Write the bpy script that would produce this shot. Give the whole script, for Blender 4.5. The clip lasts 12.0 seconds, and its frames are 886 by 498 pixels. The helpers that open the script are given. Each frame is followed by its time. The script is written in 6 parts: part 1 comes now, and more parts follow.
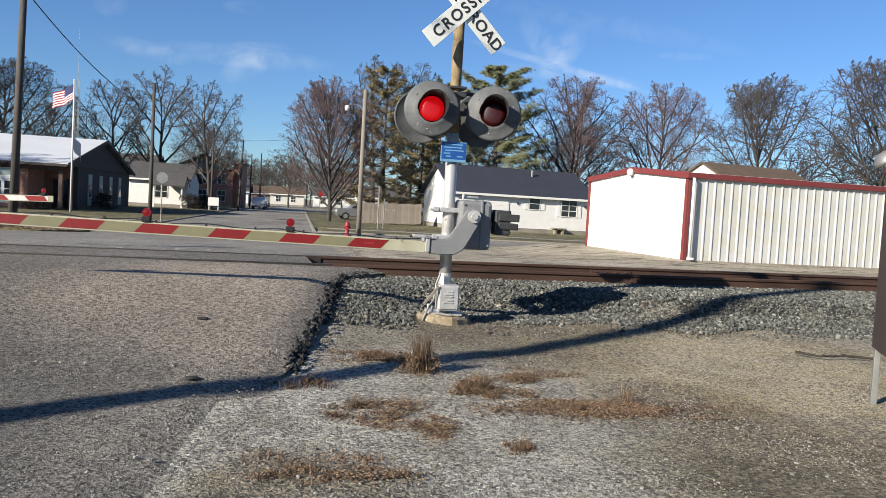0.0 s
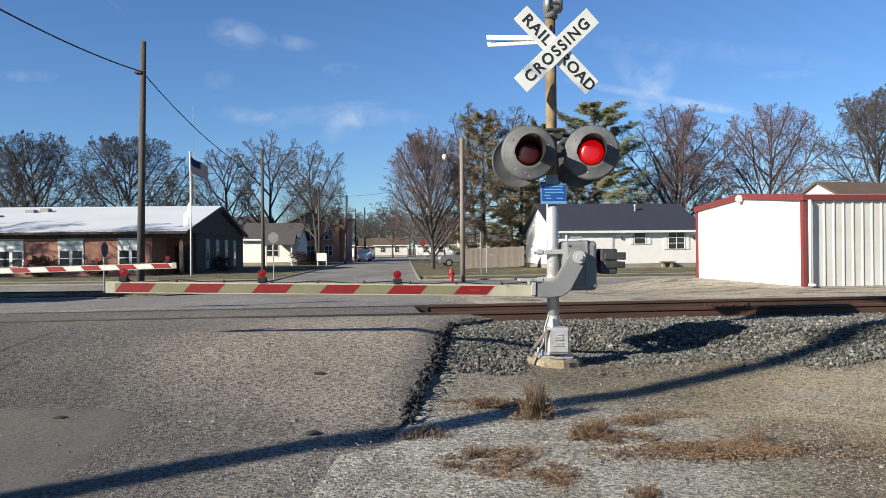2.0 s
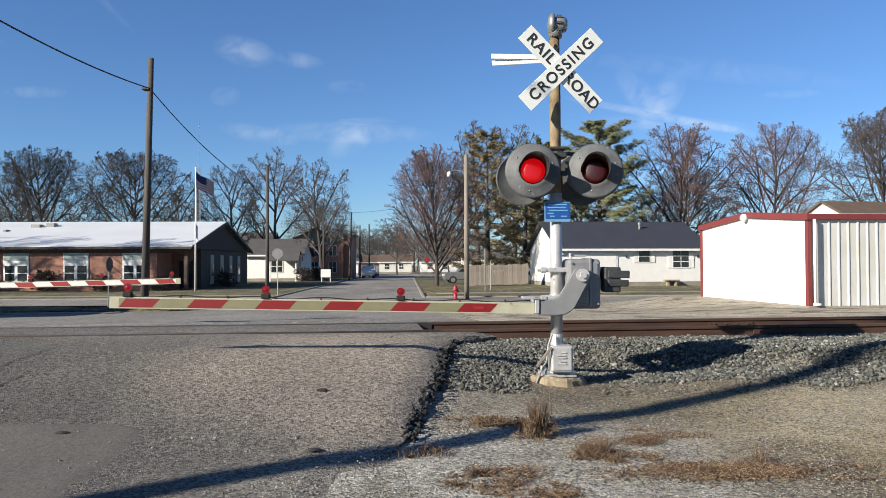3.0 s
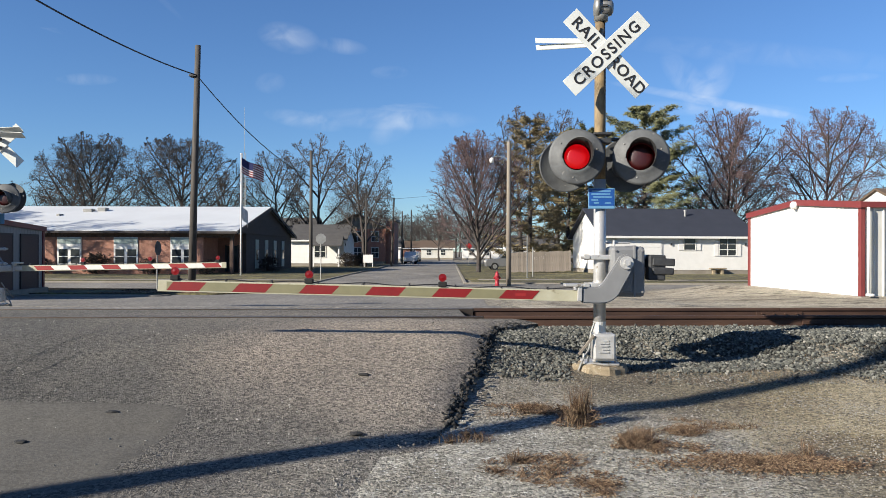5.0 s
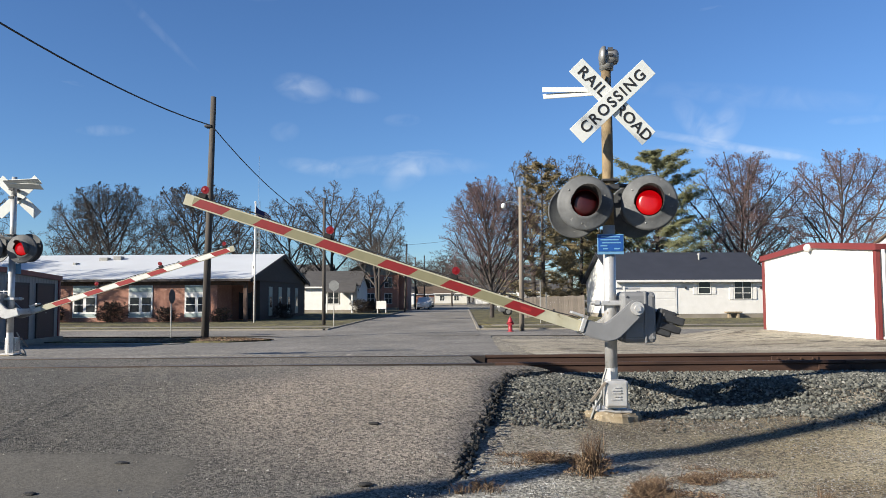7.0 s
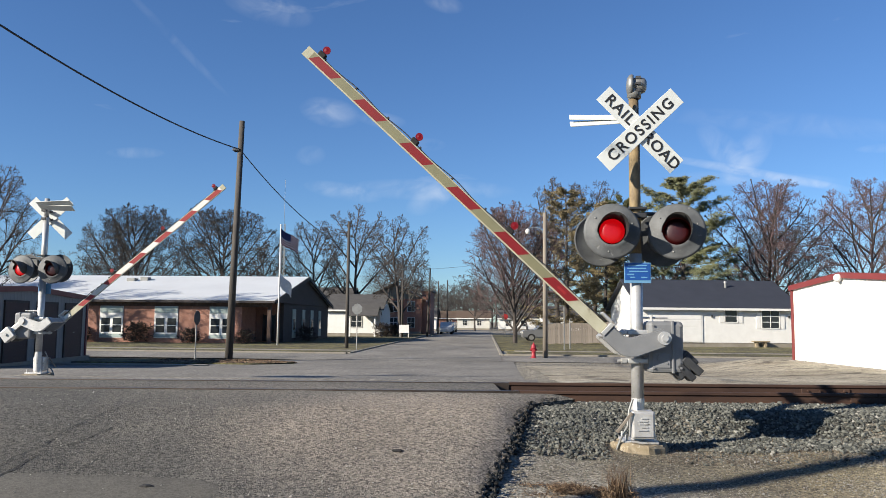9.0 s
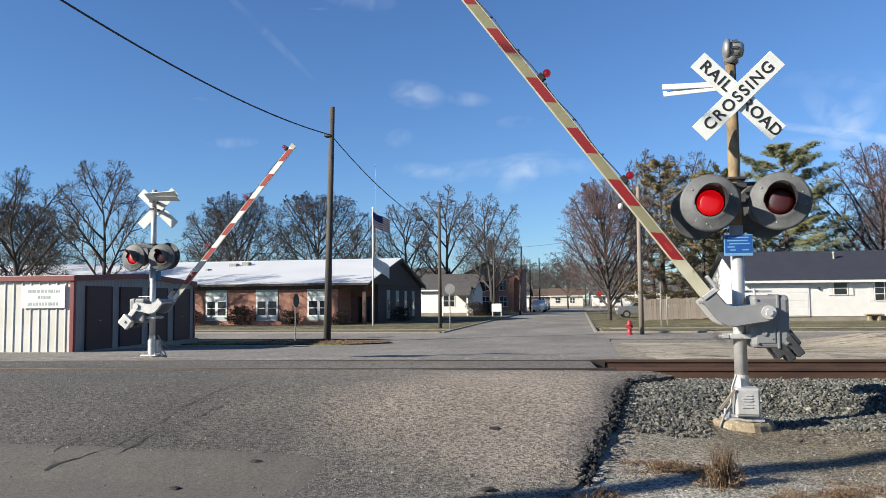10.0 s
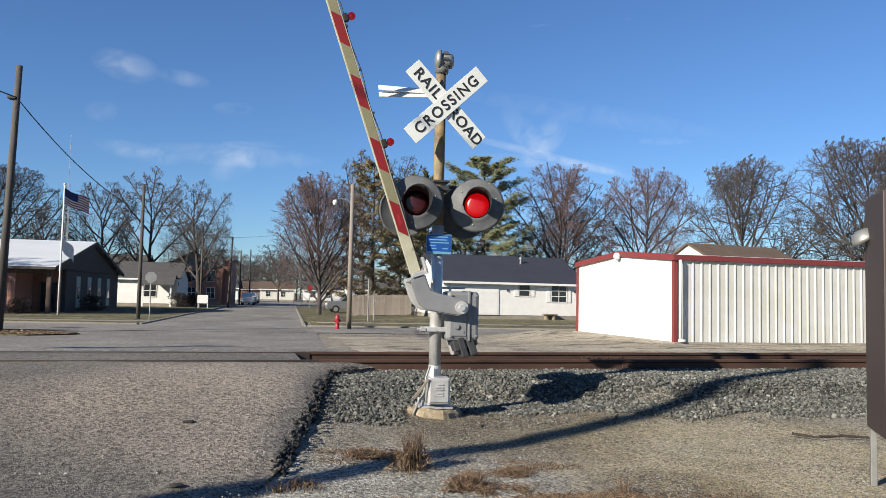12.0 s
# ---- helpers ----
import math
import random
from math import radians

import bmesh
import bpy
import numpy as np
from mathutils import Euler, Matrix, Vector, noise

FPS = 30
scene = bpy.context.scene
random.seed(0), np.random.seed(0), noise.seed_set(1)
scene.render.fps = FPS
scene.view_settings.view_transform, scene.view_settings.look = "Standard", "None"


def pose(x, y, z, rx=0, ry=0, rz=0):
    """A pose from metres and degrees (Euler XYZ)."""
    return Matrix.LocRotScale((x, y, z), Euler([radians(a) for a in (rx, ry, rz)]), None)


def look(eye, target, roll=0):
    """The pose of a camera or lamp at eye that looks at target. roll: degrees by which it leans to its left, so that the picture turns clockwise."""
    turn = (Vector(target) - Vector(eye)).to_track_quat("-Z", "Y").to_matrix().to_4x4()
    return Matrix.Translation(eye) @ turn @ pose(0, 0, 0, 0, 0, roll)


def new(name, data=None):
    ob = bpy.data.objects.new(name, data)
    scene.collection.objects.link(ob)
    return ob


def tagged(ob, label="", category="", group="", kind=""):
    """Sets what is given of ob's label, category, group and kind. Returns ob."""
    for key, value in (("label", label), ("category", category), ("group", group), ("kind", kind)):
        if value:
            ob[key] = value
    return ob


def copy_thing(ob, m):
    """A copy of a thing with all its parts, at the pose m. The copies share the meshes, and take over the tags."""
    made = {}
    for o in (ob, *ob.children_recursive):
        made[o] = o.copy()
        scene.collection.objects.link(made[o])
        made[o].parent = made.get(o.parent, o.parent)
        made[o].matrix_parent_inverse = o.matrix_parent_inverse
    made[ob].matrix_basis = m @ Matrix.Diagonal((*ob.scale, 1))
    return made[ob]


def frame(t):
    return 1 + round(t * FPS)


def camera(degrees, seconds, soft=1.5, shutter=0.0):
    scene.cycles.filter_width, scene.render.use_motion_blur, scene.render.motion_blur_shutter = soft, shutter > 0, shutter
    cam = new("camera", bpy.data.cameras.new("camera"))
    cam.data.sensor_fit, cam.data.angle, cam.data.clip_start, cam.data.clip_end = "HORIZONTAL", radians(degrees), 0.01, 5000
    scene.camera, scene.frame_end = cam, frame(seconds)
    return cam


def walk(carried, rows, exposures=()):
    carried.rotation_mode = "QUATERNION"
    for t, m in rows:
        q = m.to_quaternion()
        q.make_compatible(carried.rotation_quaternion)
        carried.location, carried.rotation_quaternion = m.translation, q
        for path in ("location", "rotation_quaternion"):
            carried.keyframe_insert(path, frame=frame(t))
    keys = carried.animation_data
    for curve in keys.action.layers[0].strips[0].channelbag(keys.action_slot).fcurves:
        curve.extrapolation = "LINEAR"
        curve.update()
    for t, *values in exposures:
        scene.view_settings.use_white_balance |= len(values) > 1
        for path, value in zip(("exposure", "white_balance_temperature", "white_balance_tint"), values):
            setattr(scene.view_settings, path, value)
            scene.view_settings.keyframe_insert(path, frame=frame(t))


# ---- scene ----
cam = camera(60.0, 12.0, soft=0.7)
PATH = [  # seconds, x, y, z, yaw, pitch, roll
    (0.0, 0.011, 0.029, 1.567, -10.78, -3.13, 3.24), (0.5, -0.005, -0.005, 1.574, -9.25, -1.11, 2.57),
    (1.0, -0.022, 0.011, 1.586, -6.27, 0.49, 1.32), (1.5, -0.023, 0.003, 1.589, -3.40, -0.25, 0.29),
    (2.0, -0.008, -0.003, 1.594, -2.99, -0.06, -0.61), (2.5, 0.000, 0.000, 1.600, -2.71, 1.00, -0.30),
    (2.7, -0.001, -0.010, 1.597, -2.81, 1.21, -0.27), (4.3, -0.003, 0.000, 1.599, -0.91, 1.05, -0.11),
    (4.5, 0.000, 0.003, 1.598, -0.66, 0.71, -0.10), (5.0, -0.003, 0.007, 1.598, 0.44, 0.18, 0.19),
    (5.5, -0.004, -0.007, 1.591, 1.19, -0.91, -0.18), (6.0, -0.002, 0.009, 1.595, 3.08, -1.60, 0.08),
    (6.5, 0.035, -0.004, 1.612, 3.02, 2.01, 0.59), (7.0, 0.039, -0.026, 1.617, 1.43, 3.57, -0.28),
    (7.2, 0.040, -0.021, 1.623, 1.18, 3.87, -0.50), (8.8, 0.017, -0.012, 1.639, 2.22, 5.63, 0.68),
    (9.0, 0.012, -0.023, 1.642, 3.18, 5.38, 0.54), (9.3, 0.000, -0.040, 1.637, 6.82, 3.93, -0.35),
    (9.5, -0.017, -0.050, 1.634, 9.23, 3.35, -0.30), (10.0, -0.001, -0.034, 1.639, 9.95, 3.82, -0.54),
    (10.5, 0.011, -0.031, 1.638, 7.23, 4.20, -0.50), (11.0, 0.009, -0.013, 1.635, 6.38, 3.88, -0.26),
    (11.5, 0.015, 0.018, 1.621, 3.09, 2.59, 1.58), (11.7, 0.011, 0.010, 1.610, -4.42, 4.64, 1.06),
    (11.8, 0.023, 0.005, 1.605, -7.23, 4.77, 1.24), (11.9, 0.034, 0.000, 1.600, -10.03, 3.77, 0.94),
    (12.0, 0.045, 0.000, 1.600, -11.23, 3.54, 1.25)]
walk(cam, [(t, pose(x, y, z, 90 + p, 0, w) @ pose(0, 0, 0, 0, 0, r)) for t, x, y, z, w, p, r in PATH],
     exposures=[(0.0, 1.08), (1.5, 1.10), (5.5, 1.13), (6.5, 1.16), (7.0, 1.12), (9.0, 1.10), (9.5, 1.23), (11.5, 1.23), (12.0, 1.05)])

# ---- light ----
SUN_AZ, SUN_EL = 239.0, 23.5          # degrees clockwise from +y, and above the horizon
scene.view_settings.exposure = 1.26
sun_way = Vector((math.sin(radians(SUN_AZ)) * math.cos(radians(SUN_EL)), math.cos(radians(SUN_AZ)) * math.cos(radians(SUN_EL)), math.sin(radians(SUN_EL))))
sun = new("sun", bpy.data.lights.new("sun", "SUN"))
sun.data.energy, sun.data.angle, sun.data.color = 5.0, radians(0.5), (1.0, 0.92, 0.79)
sun.matrix_world = look(sun_way * 60, (0, 0, 0))


WISPS = [  # thin clouds: from, to (directions), width, density
    ((0.269, 0.935, 0.231), (0.313, 0.932, 0.184), 0.0180, 0.26), ((0.329, 0.918, 0.222), (0.298, 0.937, 0.180), 0.0210, 0.32),
    ((0.235, 0.951, 0.203), (0.403, 0.901, 0.159), 0.0063, 0.39), ((0.258, 0.952, 0.180), (0.390, 0.905, 0.166), 0.0105, 0.16),
    ((0.252, 0.934, 0.252), (0.469, 0.857, 0.212), 0.0150, 0.10), ((-0.223, 0.938, 0.266), (-0.172, 0.950, 0.259), 0.0195, 0.26),
    ((-0.155, 0.954, 0.258), (-0.112, 0.961, 0.254), 0.0105, 0.22), ((-0.093, 0.970, 0.226), (-0.059, 0.972, 0.227), 0.0090, 0.22),
    ((-0.217, 0.961, 0.170), (-0.150, 0.976, 0.160), 0.0120, 0.22), ((-0.150, 0.974, 0.170), (0.006, 0.986, 0.169), 0.0150, 0.21),
    ((-0.093, 0.985, 0.147), (-0.049, 0.984, 0.171), 0.0180, 0.21), ((-0.440, 0.876, 0.196), (-0.399, 0.895, 0.200), 0.0075, 0.19),
    ((-0.236, 0.950, 0.207), (-0.210, 0.955, 0.211), 0.0135, 0.15), ((-0.299, 0.874, 0.382), (-0.229, 0.900, 0.371), 0.0195, 0.18),
    ((-0.071, 0.915, 0.397), (-0.036, 0.920, 0.389), 0.0120, 0.16), ((-0.406, 0.837, 0.367), (-0.334, 0.897, 0.291), 0.0060, 0.08),
    ((0.430, 0.881, 0.199), (0.470, 0.860, 0.197), 0.0060, 0.16)]


def make_world():
    """Clear winter sky with a few thin streaks of cirrus."""
    world = bpy.data.worlds.new("sky")
    scene.world = world
    world.use_nodes = True
    nt = world.node_tree
    nt.nodes.clear()
    N, L = nt.nodes.new, nt.links.new
    out, bg, sky = N("ShaderNodeOutputWorld"), N("ShaderNodeBackground"), N("ShaderNodeTexSky")
    sky.sky_type, sky.sun_disc = "NISHITA", False
    sky.sun_elevation, sky.sun_rotation = radians(SUN_EL), radians(SUN_AZ)
    sky.altitude, sky.air_density, sky.dust_density, sky.ozone_density = 0, 1.0, 0.06, 2.2
    bg.inputs["Strength"].default_value = 0.05
    co, mp = N("ShaderNodeTexCoord"), N("ShaderNodeMapping")
    mp.inputs["Rotation"].default_value = (0, radians(12), radians(18))
    mp.inputs["Scale"].default_value = (2.2, 2.2, 9.0)
    nz = N("ShaderNodeTexNoise")
    nz.inputs["Scale"].default_value, nz.inputs["Detail"].default_value, nz.inputs["Distortion"].default_value = 1.6, 7, 0.7
    ramp = N("ShaderNodeValToRGB")
    ramp.color_ramp.elements[0].position, ramp.color_ramp.elements[1].position = 0.66, 0.95
    ramp.color_ramp.elements[0].color, ramp.color_ramp.elements[1].color = (0, 0, 0, 1), (0.55, 0.55, 0.55, 1)
    mix = N("ShaderNodeMix")
    mix.data_type = "RGBA"
    mix.inputs["B"].default_value = (8.5, 9.0, 9.6, 1)
    L(co.outputs["Generated"], mp.inputs["Vector"])
    L(mp.outputs["Vector"], nz.inputs["Vector"])
    L(nz.outputs["Fac"], ramp.inputs["Fac"])
    streak = N("ShaderNodeTexNoise")
    streak.inputs["Scale"].default_value, streak.inputs["Detail"].default_value, streak.inputs["Distortion"].default_value = 22, 8, 1.6
    L(co.outputs["Generated"], streak.inputs["Vector"])
    total = ramp.outputs["Color"]
    for a, b, width, strength in WISPS:
        mid, along = (Vector(a) + Vector(b)) / 2, Vector(b) - Vector(a)
        across = along.normalized().cross(mid.normalized())
        terms = []
        for axis, size in ((along.normalized(), along.length * 0.75), (across, width)):
            dot, sub, sq = N("ShaderNodeVectorMath"), N("ShaderNodeMath"), N("ShaderNodeMath")
            dot.operation, sub.operation, sq.operation = "DOT_PRODUCT", "MULTIPLY_ADD", "POWER"
            dot.inputs[1].default_value = axis
            sub.inputs[1].default_value, sub.inputs[2].default_value = 1 / size, -axis.dot(mid) / size
            sq.inputs[1].default_value = 2
            L(co.outputs["Generated"], dot.inputs[0])
            L(dot.outputs["Value"], sub.inputs[0])
            L(sub.outputs["Value"], sq.inputs[0])
            terms.append(sq)
        add, fall, mul, gain = (N("ShaderNodeMath") for _ in range(4))
        fall.operation, mul.operation, gain.operation = "SUBTRACT", "MULTIPLY", "ADD"
        fall.inputs[0].default_value, fall.use_clamp = 1.0, True
        L(terms[0].outputs["Value"], add.inputs[0])
        L(terms[1].outputs["Value"], add.inputs[1])
        L(add.outputs["Value"], fall.inputs[1])
        soft = N("ShaderNodeMapRange")
        soft.inputs["From Min"].default_value, soft.inputs["From Max"].default_value, soft.inputs["To Max"].default_value = 0.30, 0.78, strength
        L(streak.outputs["Fac"], soft.inputs["Value"])
        L(fall.outputs["Value"], mul.inputs[0])
        L(soft.outputs["Result"], mul.inputs[1])
        L(total, gain.inputs[0])
        L(mul.outputs["Value"], gain.inputs[1])
        total = gain.outputs["Value"]
    L(total, mix.inputs["Factor"])
    tint = N("ShaderNodeMix")          # deeper winter blue
    tint.data_type, tint.blend_type = "RGBA", "MULTIPLY"
    tint.inputs["Factor"].default_value, tint.inputs["B"].default_value = 1.0, (0.62, 0.88, 1.25, 1)
    L(sky.outputs["Color"], tint.inputs["A"])
    L(tint.outputs["Result"], mix.inputs["A"])
    L(mix.outputs["Result"], bg.inputs["Color"])
    L(bg.outputs["Background"], out.inputs["Surface"])


make_world()

# ---- materials ----


def mat(name, a, b=None, scale=8.0, rough=0.8, metal=0.0, bump=0.0, bscale=None, spots=None, sscale=60.0, coords="Object", stretch=(1, 1, 1), vary=0.0, spotpos=0.6, bdist=0.01, cells=None, stain=(), hard=0.18):
    """Procedural surface: two colours over a coarse noise, optional fine specks, relief, and change from piece to piece."""
    tone = 0.80 if min(a) > 0.6 else 0.51
    a, b, spots = (tuple(c * tone for c in v) if v else v for v in (a, b, spots))
    m = bpy.data.materials.new(name)
    m.use_nodes = True
    nt = m.node_tree
    N, L = nt.nodes.new, nt.links.new
    p = nt.nodes["Principled BSDF"]
    p.inputs["Roughness"].default_value, p.inputs["Metallic"].default_value = rough, metal
    co, mp = N("ShaderNodeTexCoord"), N("ShaderNodeMapping")
    mp.inputs["Scale"].default_value = stretch
    L(co.outputs[coords], mp.inputs["Vector"])
    nz = N("ShaderNodeTexNoise")
    nz.inputs["Scale"].default_value, nz.inputs["Detail"].default_value, nz.inputs["Roughness"].default_value = scale, 8, 0.65
    L(mp.outputs["Vector"], nz.inputs["Vector"])
    ramp = N("ShaderNodeValToRGB")
    ramp.color_ramp.elements[0].position, ramp.color_ramp.elements[1].position = 0.5 - hard, 0.5 + hard
    b = b or tuple(c * 0.8 for c in a)
    ramp.color_ramp.elements[0].color, ramp.color_ramp.elements[1].color = (*b, 1), (*a, 1)
    L(nz.outputs["Fac"], ramp.inputs["Fac"])
    colour = ramp.outputs["Color"]
    if spots:
        fine = N("ShaderNodeTexNoise")
        fine.inputs["Scale"].default_value, fine.inputs["Detail"].default_value = sscale, 3
        L(mp.outputs["Vector"], fine.inputs["Vector"])
        r2 = N("ShaderNodeValToRGB")
        r2.color_ramp.elements[0].position, r2.color_ramp.elements[1].position = spotpos, spotpos + 0.08
        L(fine.outputs["Fac"], r2.inputs["Fac"])
        mix = N("ShaderNodeMix")
        mix.data_type = "RGBA"
        mix.inputs["B"].default_value = (*spots, 1)
        L(r2.outputs["Color"], mix.inputs["Factor"])
        L(colour, mix.inputs["A"])
        colour = mix.outputs["Result"]
    if cells:                      # grains: each cell lighter or darker, with its own relief
        cscale, low, high = cells
        vor, cr, cm = N("ShaderNodeTexVoronoi"), N("ShaderNodeMapRange"), N("ShaderNodeMix")
        vor.inputs["Scale"].default_value = cscale
        L(mp.outputs["Vector"], vor.inputs["Vector"])
        sep = N("ShaderNodeSeparateColor")
        L(vor.outputs["Color"], sep.inputs["Color"])
        cr.inputs["To Min"].default_value, cr.inputs["To Max"].default_value = low, high
        L(sep.outputs["Red"], cr.inputs["Value"])
        cm.data_type, cm.blend_type = "RGBA", "MULTIPLY"
        cm.inputs["Factor"].default_value = 1.0
        L(colour, cm.inputs["A"])
        L(cr.outputs["Result"], cm.inputs["B"])
        colour = cm.outputs["Result"]
    for (sx, sy), rad, shade in stain:   # broad soft-edged areas: centre, radius, tone
        m2, gr, rm, sm, wob = N("ShaderNodeMapping"), N("ShaderNodeTexGradient"), N("ShaderNodeMapRange"), N("ShaderNodeMix"), N("ShaderNodeMath")
        m2.inputs["Location"].default_value, m2.inputs["Scale"].default_value = (-sx / rad, -sy / rad, 0), (1 / rad, 1 / rad, 0)
        L(co.outputs[coords], m2.inputs["Vector"])
        gr.gradient_type = "SPHERICAL"
        L(m2.outputs["Vector"], gr.inputs["Vector"])
        wob.operation = "MULTIPLY_ADD"
        wob.inputs[1].default_value, wob.inputs[2].default_value = 0.5, -0.25
        L(nz.outputs["Fac"], wob.inputs[0])
        add = N("ShaderNodeMath")
        L(gr.outputs["Fac"], add.inputs[0])
        L(wob.outputs["Value"], add.inputs[1])
        rm.inputs["From Min"].default_value, rm.inputs["From Max"].default_value = 0.02, 0.42
        L(add.outputs["Value"], rm.inputs["Value"])
        sm.data_type, sm.blend_type = "RGBA", "MULTIPLY"
        sm.inputs["B"].default_value = (*shade, 1)
        L(rm.outputs["Result"], sm.inputs["Factor"])
        L(colour, sm.inputs["A"])
        colour = sm.outputs["Result"]
    if vary:
        info, hsv, mr = N("ShaderNodeObjectInfo"), N("ShaderNodeHueSaturation"), N("ShaderNodeMapRange")
        mr.inputs["To Min"].default_value, mr.inputs["To Max"].default_value = 1 - vary, 1 + vary
        L(info.outputs["Random"], mr.inputs["Value"])
        L(mr.outputs["Result"], hsv.inputs["Value"])
        L(colour, hsv.inputs["Color"])
        colour = hsv.outputs["Color"]
    L(colour, p.inputs["Base Color"])
    if bump:
        bn, bp = N("ShaderNodeTexNoise"), N("ShaderNodeBump")
        bn.inputs["Scale"].default_value, bn.inputs["Detail"].default_value = bscale or scale * 6, 6
        L(mp.outputs["Vector"], bn.inputs["Vector"])
        if cells:
            L(vor.outputs["Distance"], bn.inputs["Distortion"])
        bp.inputs["Strength"].default_value, bp.inputs["Distance"].default_value = bump, bdist
        L(bn.outputs["Fac"], bp.inputs["Height"])
        L(bp.outputs["Normal"], p.inputs["Normal"])
    return m


def glow(name, colour, strength):
    m = mat(name, tuple(c * 0.25 for c in colour), rough=0.3)
    p = m.node_tree.nodes["Principled BSDF"]
    nt = m.node_tree
    vor, ramp = nt.nodes.new("ShaderNodeTexVoronoi"), nt.nodes.new("ShaderNodeValToRGB")   # faceted lens
    vor.inputs["Scale"].default_value = 70
    ramp.color_ramp.elements[0].color, ramp.color_ramp.elements[1].color = (*colour, 1), (*(c * 0.45 for c in colour), 1)
    ramp.color_ramp.elements[1].position = 0.75
    nt.links.new(vor.outputs["Distance"], ramp.inputs["Fac"])
    nt.links.new(ramp.outputs["Color"], p.inputs["Emission Color"])
    p.inputs["Emission Strength"].default_value = strength
    return m


def stone_mat(name, colours, rough=0.9):
    """Loose stones, each island with a tone of its own."""
    m = bpy.data.materials.new(name)
    m.use_nodes = True
    nt = m.node_tree
    N, L = nt.nodes.new, nt.links.new
    p = nt.nodes["Principled BSDF"]
    p.inputs["Roughness"].default_value = rough
    geo, ramp = N("ShaderNodeNewGeometry"), N("ShaderNodeValToRGB")
    ramp.color_ramp.interpolation = "LINEAR"
    els = ramp.color_ramp.elements
    while len(els) < len(colours):
        els.new(0.5)
    for k, (pos, c) in enumerate(colours):
        els[k].position, els[k].color = pos, (*(0.52 * q for q in c), 1)
    L(geo.outputs["Random Per Island"], ramp.inputs["Fac"])
    L(ramp.outputs["Color"], p.inputs["Base Color"])
    return m


